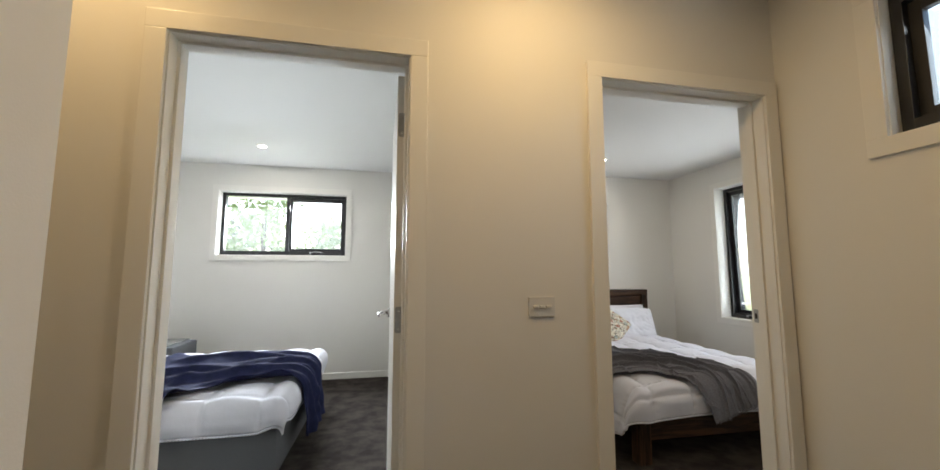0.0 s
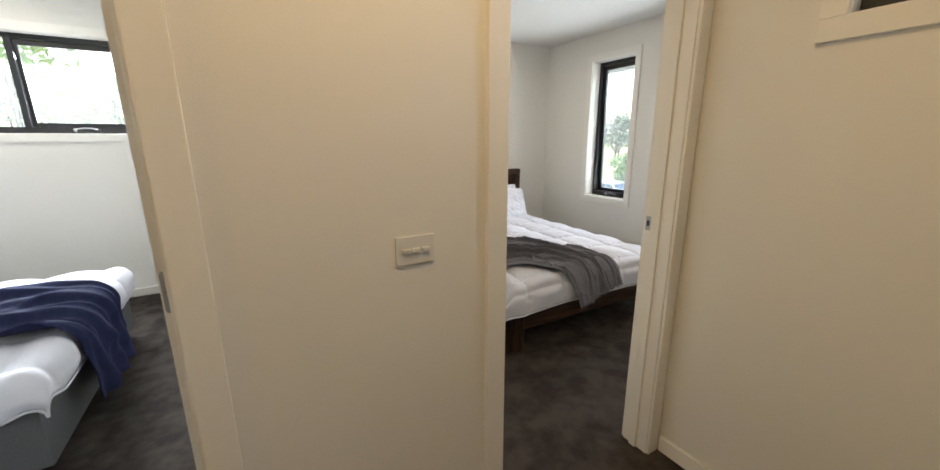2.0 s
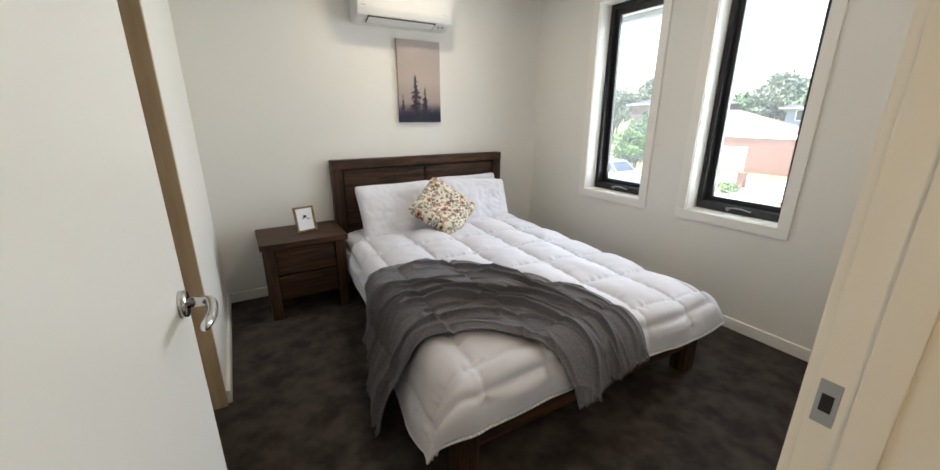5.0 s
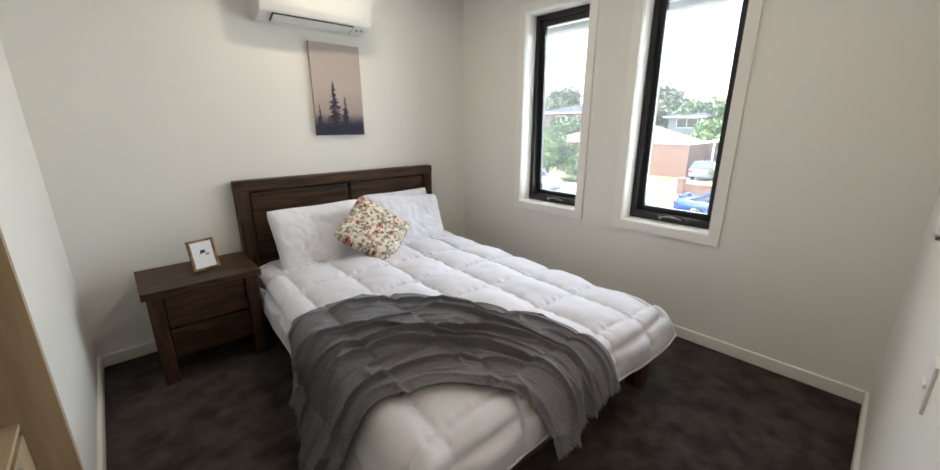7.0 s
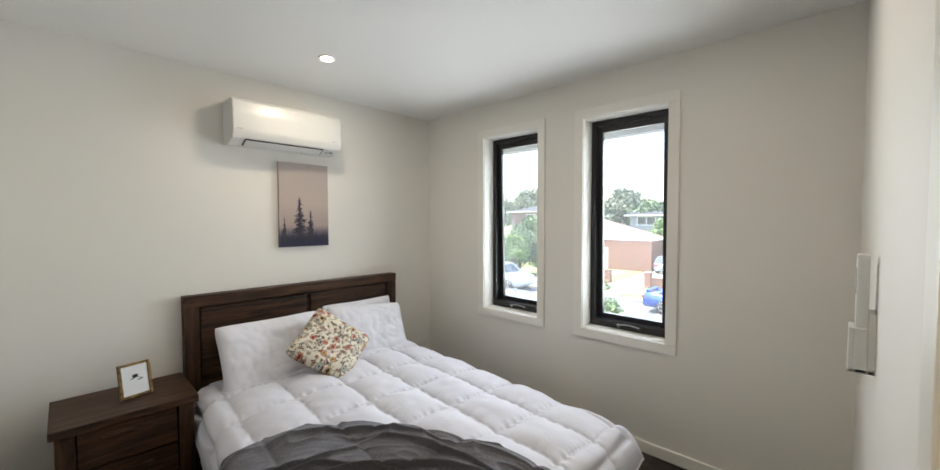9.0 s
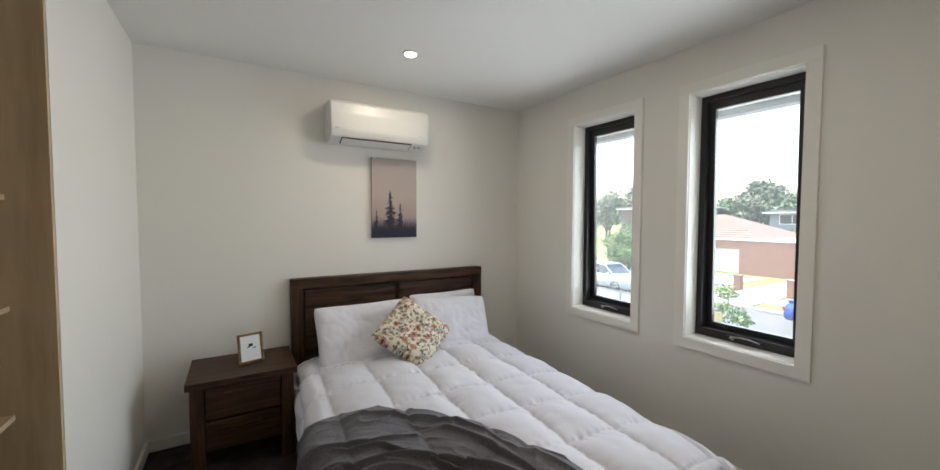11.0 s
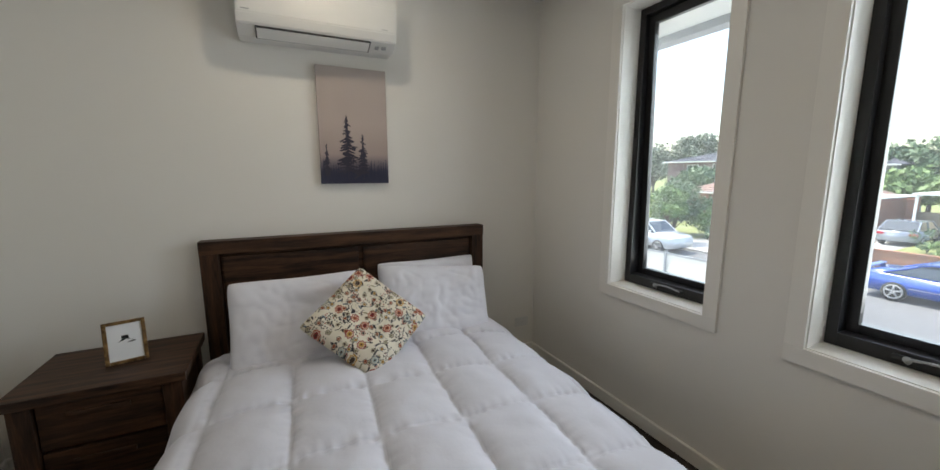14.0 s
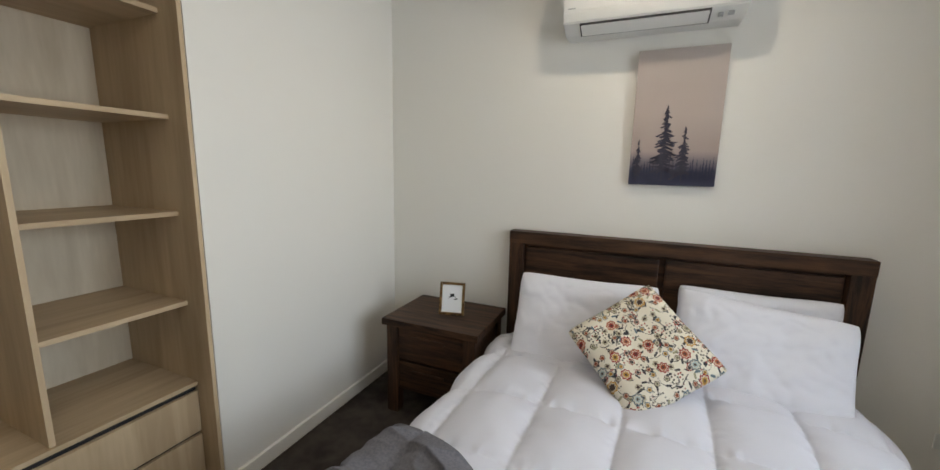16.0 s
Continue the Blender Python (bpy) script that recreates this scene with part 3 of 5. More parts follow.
def bez(a, b, c, t):
    return (a[0] * (1 - t) ** 2 + 2 * b[0] * t * (1 - t) + c[0] * t * t, a[1] * (1 - t) ** 2 + 2 * b[1] * t * (1 - t) + c[1] * t * t)


# folds of the throw: where each runs at its two hems and in its middle, its width and its height
FOLDS = [(0.04, 0.06, 0.05, 0.045, 0.026, 0.3, 0.9), (0.08, 0.22, 0.30, 0.030, 0.055, 0.25, 0.40), (0.26, 0.44, 0.22, 0.034, 0.070, 0.62, 0.45), (0.50, 0.50, 0.30, 0.022, 0.042, 0.10, 0.35),
         (0.36, 0.58, 0.66, 0.030, 0.060, 0.50, 0.42), (0.80, 0.56, 0.44, 0.022, 0.042, 0.45, 0.35), (0.66, 0.74, 0.86, 0.026, 0.040, 0.15, 0.40), (0.90, 0.86, 0.58, 0.026, 0.048, 0.80, 0.38), (0.95, 0.92, 0.94, 0.034, 0.030, 0.4, 0.8)]


def throw_at(u, v):
    """u from the side hem to the foot hem, v from the foot of the bed towards its head."""
    lower = bez((1.12, 2.98), (2.02, 2.90), (2.10, 2.34), u)
    upper = bez((1.58, 3.72), (2.38, 3.58), (2.50, 2.44), u)
    X = lower[0] * (1 - v) + upper[0] * v
    Y = lower[1] * (1 - v) + upper[1] * v
    X -= 0.10 * math.sin(math.pi * v) * (1 - u)
    X += 0.016 * noise.noise(Vector((u * 3, v * 4, 1.5)))
    p, dx, dy = bed_cloth(X, Y, 0.028, 0)
    h = quilt_height(X, Y, False) * 0.7 + 0.010
    w = 0.0
    warp = 0.05 * noise.noise(Vector((u * 3.1, v * 2.0, 3.0))) + 0.02 * noise.noise(Vector((u * 8, v * 3, 5.0)))
    for k, (a, m, c, wide, high, mid, reach) in enumerate(FOLDS):
        line = a * (1 - u) ** 2 + (2 * m - 0.5 * (a + c)) * 2 * u * (1 - u) + c * u * u + warp * (1 if k % 2 else -0.6)
        d = v - line
        body = math.exp(-((u - mid) / reach) ** 2) * (0.85 + 0.15 * math.sin(u * 9 + k * 2.1))
        wd = wide * (1.0 if d > 0 else 0.55) * (0.8 + 1.1 * abs(u - 0.5))
        w = max(w, 1.05 * high * body * math.exp(-abs(d / wd) ** 1.3))
    cross = abs(noise.noise(Vector((u * 4.5 - v * 2.5, v * 5 + u * 3, 11))))
    w += 0.016 * (1 - min(1, cross * 5)) ** 2
    w += 0.006 * noise.noise(Vector((u * 7 + v * 2, v * 18 - u * 5, 7))) + 0.0035 * noise.noise(Vector((u * 20, v * 40, 2)))
    n = Vector(((-1 if X < EX0 else 1) * min(1, dx / 0.1), -min(1, dy / 0.1), max(0.25, 1 - max(dx, dy) / 0.12))).normalized()
    hang = min(1, (dx + dy) / 0.12)
    q = p + n * (h + w * (1 - hang * 0.25) + 0.008)
    q += Vector((lower[0] - upper[0], lower[1] - upper[1], 0)).normalized() * w * 0.60 * (1 - 0.5 * hang)
    q.z = max(q.z, FLOOR + 0.012 + 0.4 * w)
    return q


throw = thing("throw_blanket", "crumpled charcoal grey woollen throw with a fringed hem over the quilt", "blanket", (0, 0, 0))
turned(throw)
part("cloth", sheet(throw_at, 240, 250, 0.006), THROW, throw, smooth=True)
fringe = bmesh.new()
rnd = random.Random(4)
for side in (0, 1):
    for k in range(300):
        v = k / 300
        a = throw_at(side, v)
        b = throw_at(0.02 if side == 0 else 0.98, v)
        d = (a - b).normalized() * rnd.uniform(0.005, 0.014) + Vector((rnd.uniform(-0.007, 0.007), rnd.uniform(-0.007, 0.007), -0.006))
        e = a + d
        e.z = max(FLOOR + 0.004, e.z)
        rod(fringe, a - (a - b) * 0.1, e, 0.0016, 0.001, n=4)
tagged(part("fringe", fringe, THROW, throw, "short twisted grey fringe"), kind="stuff")


def pillow_mesh(w, h, t, nu=72, nv=52, seed=0, soft=0.35):
    """a stuffed pillow with pinched corners, in the xz plane, thick along y."""
    bm = bmesh.new()
    grid = {}
    for s in (1, -1):
        for i in range(nu + 1):
            for j in range(nv + 1):
                a, b = 2 * i / nu - 1, 2 * j / nv - 1
                edge = i in (0, nu) or j in (0, nv)
                if s < 0 and edge:
                    grid[s, i, j] = grid[1, i, j]
                    continue
                x = a * w / 2 * (1 - 0.045 * (1 - b * b) * abs(a) ** 3 - 0.05 * (a * b) ** 6)
                z = b * h / 2 * (1 - 0.06 * (1 - a * a) * abs(b) ** 3 - 0.05 * (a * b) ** 6)
                y = t / 2 * max(0, (1 - a ** 4) * (1 - b ** 4)) ** 0.42
                y += noise.noise(Vector((a * 2.4 + seed, b * 2.4, s))) * 0.018 * (1 - max(abs(a), abs(b)) ** 6)
                y += (abs(noise.noise(Vector((a * 5 + seed, b * 3, s)))) * 0.010 + noise.noise(Vector((a * 9 + seed, b * 8, s))) * 0.002) * (1 - max(abs(a), abs(b)) ** 6)
                crease = 1 - min(1, 4.5 * abs(noise.noise(Vector((a * 1.3 + b * 0.9 + seed * 3, b * 1.7 - a * 1.1, 4.0 * s)))))
                y -= 0.0035 * crease ** 3 * (1 - max(abs(a), abs(b)) ** 8)
                grid[s, i, j] = bm.verts.new((x, -s * y if not edge else 0, z))
    for s in (1, -1):
        for i in range(nu):
            for j in range(nv):
                f = (grid[s, i, j], grid[s, i + 1, j], grid[s, i + 1, j + 1], grid[s, i, j + 1])
                bm.faces.new(f if s > 0 else f[::-1])
    return bm


def pillow(label, at, tilt, rz, w, h, t, seed, roll=0):
    root = thing("pillow", label, "pillow", at, rz, group="bed pillows")
    part("case", pillow_mesh(w, h, t, seed=seed), LINEN, root, smooth=True, at=pose(0, 0, h / 2 - 0.02, tilt) @ pose(0, 0, 0, 0, roll, 0))
    return root


pillow("plump white pillow leaning against the headboard beside the nightstand", (2.05, 4.61, 0.375), -28, 1, 0.70, 0.50, 0.16, 1)
pillow("white pillow standing flat against the headboard behind another", (2.80, 4.80, 0.45), -6, 0, 0.66, 0.40, 0.10, 5)
pillow("plump white pillow leaning in front of another pillow", (2.775, 4.61, 0.375), -29, -4, 0.67, 0.48, 0.16, 9, 5)


def cushion_material():
    """cream cloth strewn with small printed flowers, leaves and dots."""
    m = material("printed cream cotton", (0.72, 0.67, 0.56), 0.85, bump=0.3, bump_scale=300, spec=0.2)
    nt = m.node_tree
    b = nt.nodes["Principled BSDF"]
    tc = nt.nodes.new("ShaderNodeTexCoord")

    def add_math(op, a, c, clamp=False):
        n = nt.nodes.new("ShaderNodeMath")
        n.operation, n.use_clamp = op, clamp
        for i, k in enumerate((a, c)):
            if isinstance(k, (int, float)):
                n.inputs[i].default_value = k
            elif k is not None:
                nt.links.new(k, n.inputs[i])
        return n.outputs[0]
    flat = nt.nodes.new("ShaderNodeMapping")
    flat.inputs["Rotation"].default_value = (radians(-90), 0, 0)
    nt.links.new(tc.outputs["Object"], flat.inputs[0])

    def blend(under, over, mask):
        mix = nt.nodes.new("ShaderNodeMix")
        mix.data_type = "RGBA"
        for i, k in ((6, under), (7, over)):
            if isinstance(k, tuple):
                mix.inputs[i].default_value = k
            else:
                nt.links.new(k, mix.inputs[i])
        nt.links.new(mask, mix.inputs[0])
        return mix.outputs[2]

    def cells(scale, shift, loose=0.75):
        """cell noise: the distance to the middle of the cell, its angle there, and its random colour."""
        mp = nt.nodes.new("ShaderNodeMapping")
        mp.inputs["Location"].default_value = (shift, shift * 0.6, 0)
        nt.links.new(flat.outputs[0], mp.inputs[0])
        vo = nt.nodes.new("ShaderNodeTexVoronoi")
        vo.voronoi_dimensions = "2D"
        vo.inputs["Scale"].default_value, vo.inputs["Randomness"].default_value = scale, loose
        nt.links.new(mp.outputs[0], vo.inputs["Vector"])
        sepc = nt.nodes.new("ShaderNodeSeparateColor")
        nt.links.new(vo.outputs["Color"], sepc.inputs[0])
        sub = nt.nodes.new("ShaderNodeVectorMath")
        sub.operation = "SUBTRACT"
        nt.links.new(mp.outputs[0], sub.inputs[0])
        nt.links.new(vo.outputs["Position"], sub.inputs[1])
        xyz = nt.nodes.new("ShaderNodeSeparateXYZ")
        nt.links.new(sub.outputs[0], xyz.inputs[0])
        return vo.outputs["Distance"], add_math("ARCTAN2", xyz.outputs[1], xyz.outputs[0]), sepc

    def pick(value, cols):
        ramp = nt.nodes.new("ShaderNodeValToRGB")
        ramp.color_ramp.interpolation = "CONSTANT"
        ramp.color_ramp.elements[0].color = cols[0]
        ramp.color_ramp.elements[1].position, ramp.color_ramp.elements[1].color = 1 / len(cols), cols[1]
        for k in range(2, len(cols)):
            ramp.color_ramp.elements.new(k / len(cols)).color = cols[k]
        nt.links.new(value, ramp.inputs[0])
        return ramp.outputs[0]

    RED, RUST, OCHRE, SLATE, BROWN, SAGE, INKY = (0.30, 0.035, 0.03, 1), (0.40, 0.10, 0.045, 1), (0.50, 0.27, 0.05, 1), (0.13, 0.17, 0.19, 1), (0.075, 0.05, 0.04, 1), (0.33, 0.31, 0.20, 1), (0.05, 0.05, 0.055, 1)
    colour = (0.74, 0.69, 0.57, 1)
    # thin curling stems
    for shift, scale in ((0.0, 13.0), (3.3, 17.0)):
        mp = nt.nodes.new("ShaderNodeMapping")
        mp.inputs["Location"].default_value = (shift, shift, 0)
        nt.links.new(flat.outputs[0], mp.inputs[0])
        na, nb = nt.nodes.new("ShaderNodeTexNoise"), nt.nodes.new("ShaderNodeTexNoise")
        na.inputs["Scale"].default_value, na.inputs["Detail"].default_value = scale, 0.5
        nb.inputs["Scale"].default_value, nb.inputs["Detail"].default_value = scale * 1.7, 0
        for n in (na, nb):
            nt.links.new(mp.outputs[0], n.inputs[0])
        line = add_math("LESS_THAN", add_math("ABSOLUTE", add_math("SUBTRACT", na.outputs[0], 0.5), None), 0.011)
        line = add_math("MULTIPLY", line, add_math("GREATER_THAN", nb.outputs[0], 0.50))
        colour = blend(colour, INKY, line)
    # pairs of berries, then leaves, small blossoms and large flowers with rings of colour
    d, ang, sep = cells(78, 0.2, 0.55)
    group = nt.nodes.new("ShaderNodeTexNoise")
    group.inputs["Scale"].default_value = 22
    nt.links.new(flat.outputs[0], group.inputs[0])
    colour = blend(colour, pick(sep.outputs[0], [INKY, BROWN, RED, INKY]), add_math("MULTIPLY", add_math("LESS_THAN", d, 0.27), add_math("GREATER_THAN", group.outputs[0], 0.52)))
    d, ang, sep = cells(30, 0.9)
    leaf = add_math("ADD", d, add_math("MULTIPLY", add_math("ABSOLUTE", add_math("SINE", add_math("ADD", ang, add_math("MULTIPLY", sep.outputs[2], 6.0)), None), None), 0.26))
    colour = blend(colour, pick(sep.outputs[0], [INKY, SLATE, SAGE, INKY]), add_math("MULTIPLY", add_math("LESS_THAN", leaf, 0.36), add_math("GREATER_THAN", sep.outputs[1], 0.30)))
    for scale, shift, petals, size, cols, hearts in ((25, 2.1, 5, 0.27, [BROWN, SLATE, RED, SAGE, BROWN], [SAGE, OCHRE, INKY, BROWN, RUST]), (13.5, 5.2, 8, 0.27, [RED, OCHRE, SLATE, RUST, BROWN, RED], [OCHRE, BROWN, (0.42, 0.50, 0.48, 1), RED, SAGE, RUST])):
        d, ang, sep = cells(scale, shift, 0.7)
        lobes = add_math("MULTIPLY", add_math("COSINE", add_math("MULTIPLY", ang, float(petals)), None), 0.028)
        edge = add_math("ADD", d, lobes)
        keep = add_math("GREATER_THAN", sep.outputs[1], 0.22)
        outer, pale, inner, core = (add_math("MULTIPLY", add_math("LESS_THAN", edge, size * k), keep) for k in (1.0, 0.74, 0.58, 0.26))
        colour = blend(colour, pick(sep.outputs[0], cols), outer)
        colour = blend(colour, (0.68, 0.60, 0.46, 1), pale)
        colour = blend(colour, pick(sep.outputs[0], hearts), inner)
        colour = blend(colour, BROWN, core)
    nt.links.new(colour, b.inputs["Base Color"])
    return m


CUSHION = cushion_material()
cushion = thing("scatter_cushion", "square cream cushion printed with folk flowers, against the pillows", "cushion", (2.32, 4.36, 0.645))
part("cover", pillow_mesh(0.455, 0.44, 0.13, 44, 44, 3), CUSHION, cushion, smooth=True, at=pose(0, 0, 0, -42, 0, 0) @ pose(0, 0, 0, 0, 48, 0))

# the nightstand
NX0, NX1, NY0, NY1, NH = 0.975, 1.562, 4.43, 4.90, 0.525
ns = thing("nightstand", "dark-stained wooden nightstand with two drawers", "nightstand", ((NX0 + NX1) / 2, (NY0 + NY1) / 2, 0))


def ns_part(name, mat, *rows, bevel=0.003, parent=None, label=""):
    cx, cy = (NX0 + NX1) / 2, (NY0 + NY1) / 2
    return part(name, boxes(*[(r[0] - cx, r[1] - cx, r[2] - cy, r[3] - cy, r[4], r[5]) for r in rows], bevel=bevel), mat, parent or ns, label)


ns_part("top", DARKWOOD, (NX0, NX1, NY0, NY1, NH - 0.04, NH), bevel=0.005)
for xa, ya in ((NX0 + 0.02, NY0 + 0.02), (NX1 - 0.09, NY0 + 0.02), (NX0 + 0.02, NY1 - 0.08), (NX1 - 0.09, NY1 - 0.08)):
    ns_part("leg", DARKWOOD_V, (xa, xa + 0.07, ya, ya + 0.06, FLOOR, NH - 0.04))
ns_part("side_panel", DARKWOOD, (NX0 + 0.035, NX0 + 0.055, NY0 + 0.08, NY1 - 0.08, 0.09, NH - 0.04))
ns_part("side_panel", DARKWOOD, (NX1 - 0.055, NX1 - 0.035, NY0 + 0.08, NY1 - 0.08, 0.09, NH - 0.04))
ns_part("carcass", DARKWOOD, (NX0 + 0.09, NX1 - 0.09, NY0 + 0.06, NY1 - 0.03, 0.08, NH - 0.04))
for z0, z1 in ((0.10, 0.27), (0.285, 0.475)):
    dr = ns_part("drawer_front", DARKWOOD, (NX0 + 0.095, NX1 - 0.095, NY0 + 0.032, NY0 + 0.06, z0, z1), bevel=0.005)
    ns_part("handle", DARKWOOD, (1.16, 1.36, NY0 + 0.018, NY0 + 0.032, z1 - 0.06, z1 - 0.04), bevel=0.004, parent=dr, label="carved finger pull")

# the photo frame on it
pf = thing("photo_frame", "small gilt photo frame with a line drawing, standing on the nightstand", "picture frame", (1.315, 4.635, NH), 14)
PM = pose(0, 0, 0.004, -12) @ Matrix.Diagonal((1.09, 1.0, 1.06, 1.0))
part("moulding", boxes((-0.068, -0.054, -0.008, 0.008, 0, 0.178), (0.054, 0.068, -0.008, 0.008, 0, 0.178), (-0.054, 0.054, -0.008, 0.008, 0, 0.014), (-0.054, 0.054, -0.008, 0.008, 0.164, 0.178), bevel=0.003), GOLD, pf, "aged gilt moulding", at=PM)
part("backing", boxes((-0.056, 0.056, 0.002, 0.007, 0.012, 0.166)), DARK, pf, at=PM)
part("print", boxes((-0.054, 0.054, -0.002, 0.002, 0.014, 0.164)), PAPER, pf, "white card with a small ink mountain", at=PM)
bm = bmesh.new()
for a in ((((-0.022, 0.090), (0.0, 0.112), (0.018, 0.096), (0.03, 0.094), (0.004, 0.100), (-0.004, 0.096))), (((0.004, 0.086), (0.026, 0.092), (0.034, 0.088), (0.018, 0.084)))):
    prism(bm, a, -0.0034, -0.0024)
part("drawing", bm, INK, pf, "black ink drawing", at=PM)
part("stand", boxes((-0.012, 0.012, 0.0, 0.004, 0, 0.13)), DARK, pf, at=pose(0, 0.055, 0.0, 17))

# the canvas picture
pic = thing("canvas_picture", "small canvas print of misty firs, on the wall above the bed", "picture", (2.397, 4.948, 1.305))
PW, PH = 0.392, 0.66
CANVAS = material("printed canvas", (0.50, 0.42, 0.37), 0.8, bump=0.3, bump_scale=900)
nt = CANVAS.node_tree
tc = nt.nodes.new("ShaderNodeTexCoord")
sx = nt.nodes.new("ShaderNodeSeparateXYZ")
nt.links.new(tc.outputs["Object"], sx.inputs[0])
rp = nt.nodes.new("ShaderNodeValToRGB")
nt.links.new(sx.outputs[2], rp.inputs[0])
els = rp.color_ramp.elements
els[0].position, els[0].color = 0.0, (0.035, 0.038, 0.075, 1)
els[1].position, els[1].color = 0.62, (0.44, 0.38, 0.35, 1)
for pos_, c in ((0.07, (0.05, 0.05, 0.085, 1)), (0.125, (0.20, 0.17, 0.19, 1)), (0.17, (0.40, 0.32, 0.29, 1)), (0.35, (0.48, 0.40, 0.36, 1))):
    e = els.new(pos_)
    e.color = c
nt.links.new(rp.outputs[0], nt.nodes["Principled BSDF"].inputs["Base Color"])
part("canvas", boxes((-PW / 2, PW / 2, -0.028, 0, 0, PH), bevel=0.002), CANVAS, pic)


def fir(bm, x, z0, h, w, seed, y=-0.0292):
    r = random.Random(seed)
    a = [bm.verts.new((x - 0.002, y, z0)), bm.verts.new((x + 0.002, y, z0)), bm.verts.new((x + 0.0006, y, z0 + h)), bm.verts.new((x - 0.0006, y, z0 + h))]
    bm.faces.new(a)
    n = int(h / 0.0075)
    for k in range(n):
        t = k / n
        z = z0 + h * (0.15 + 0.85 * t)
        for s in (-1, 1):
            l = w * (0.06 + (1 - t) ** 0.9) * r.uniform(0.2, 1.0) * (0.8 + 0.2 * math.sin(k * 0.9 + seed))
            d = r.uniform(0.05, 0.5)
            p = [(x, z + 0.0055), (x, z - 0.001), (x + s * l * 0.8, z - 0.004 - d * l), (x + s * l, z + 0.002 - d * l)]
            vs = [bm.verts.new((q[0], y, q[1])) for q in p]
            bm.faces.new(vs if s < 0 else vs[::-1])


bm = bmesh.new()
fir(bm, -0.042, 0.02, 0.375, 0.100, 1)
fir(bm, 0.046, 0.02, 0.27, 0.062, 2)
fir(bm, -0.160, 0.02, 0.21, 0.034, 3)
part("printed_fir", bm, material("printed fir", (0.055, 0.05, 0.075), 0.8), pic, "dark printed firs")
bm = bmesh.new()
rf = random.Random(8)
for k in range(26):
    fir(bm, max(-0.18, min(0.18, -0.186 + k * 0.0148 + rf.uniform(-0.004, 0.004))), 0.005, rf.uniform(0.09, 0.14), 0.014, 20 + k, -0.0287)
part("printed_forest", bm, material("printed forest", (0.04, 0.042, 0.08), 0.8), pic, "dark blue printed tree line")

# the air conditioner
ac = thing("air_conditioner", "white split-system wall air conditioner above the picture", "air conditioner", (2.232, 4.95, 2.043))
prof = [(0, 0.0), (-0.12, -0.004), (-0.205, 0.03), (-0.222, 0.075), (-0.225, 0.20), (-0.215, 0.275), (-0.19, 0.297), (0, 0.297)]
bm = bmesh.new()
prism(bm, prof, -0.385, 0.385, "x")
bmesh.ops.bevel(bm, geom=bm.edges[:], offset=0.005, segments=2, affect="EDGES")
part("casing", bm, PLASTIC, ac)
bm = bmesh.new()
q = math.atan2(0.045 - 0.0, 0.03)
FL = Matrix.Translation((0, -0.165, 0.006)) @ Matrix.Rotation(radians(-22), 4, "X")
part("flap", boxes((-0.30, 0.24, -0.036, 0.036, -0.006, 0.004), bevel=0.002), PLASTIC, ac, "white louvre flap", at=FL)
part("outlet_slot", boxes((-0.306, 0.246, -0.041, 0.041, -0.003, 0.006)), DARK, ac, "dark gap round the flap", at=FL)
part("sensor", boxes((0.275, 0.295, -0.010, 0.010, -0.004, 0.004), bevel=0.002), GREYPL, ac, "", at=FL)
part("sensor", boxes((0.31, 0.335, -0.014, 0.006, -0.004, 0.004), bevel=0.003), GREYPL, ac, "", at=FL)
part("badge", boxes((-0.36, -0.325, -0.2262, -0.2252, 0.085, 0.090)), GREYPL, ac)
part("badge", boxes((0.30, 0.335, -0.2262, -0.2252, 0.085, 0.0875)), GREYPL, ac)

# wardrobe joinery in the recess
WY0, WY1, WXF, WXB = 1.805, 3.637, 0.605, 0.150
ward = thing("open_wardrobe", "built-in open wardrobe of pale oak board with shelves and drawers", "wardrobe", (0.4, 2.7, 0))


def w_part(name, mat, r, bevel=0.001, parent=None, label=""):
    return part(name, boxes((r[0] - 0.4, r[1] - 0.4, r[2] - 2.7, r[3] - 2.7, r[4], r[5]), bevel=bevel), mat, parent or ward, label)


w_part("side_panel", OAK, (WXB, BX0 - 0.002, WY1, WY1 + 0.016, FLOOR, CEIL - 0.01))
w_part("side_panel", OAK, (WXB, WXF, WY0, WY0 + 0.016, FLOOR, CEIL - 0.01))
w_part("back_panel", OAK_B, (0.101, WXB, WY0, WY1 + 0.016, FLOOR, CEIL - 0.01))
DV = 3.205
w_part("divider", OAK, (WXB, WXF, DV - 0.016, DV, 0.45, 2.3))
w_part("divider", OAK, (WXB, WXF, 2.42, 2.436, 0.45, 2.3))
for z in (0.815, 1.18, 1.545, 1.915):
    w_part("shelf", OAK_H, (WXB, WXF, DV, WY1, z - 0.018, z))
    w_part("shelf", OAK_H, (WXB, WXF, WY0 + 0.016, 2.42, z - 0.018, z))
w_part("top_shelf", OAK_H, (WXB, WXF, WY0 + 0.016, WY1, 2.3, 2.318))
w_part("base_shelf", OAK_H, (WXB, WXF + 0.012, WY0 + 0.016, WY1, 0.447, 0.465))
w_part("plinth", OAK_H, (WXB, WXF - 0.02, WY0 + 0.016, WY1, FLOOR, 0.03))
# black block behind the fronts stands in for the shadow in their gaps
w_part("drawer_gap_shade", DARK, (WXB, WXF - 0.008, WY0 + 0.016, WY1, 0.03, 0.44))
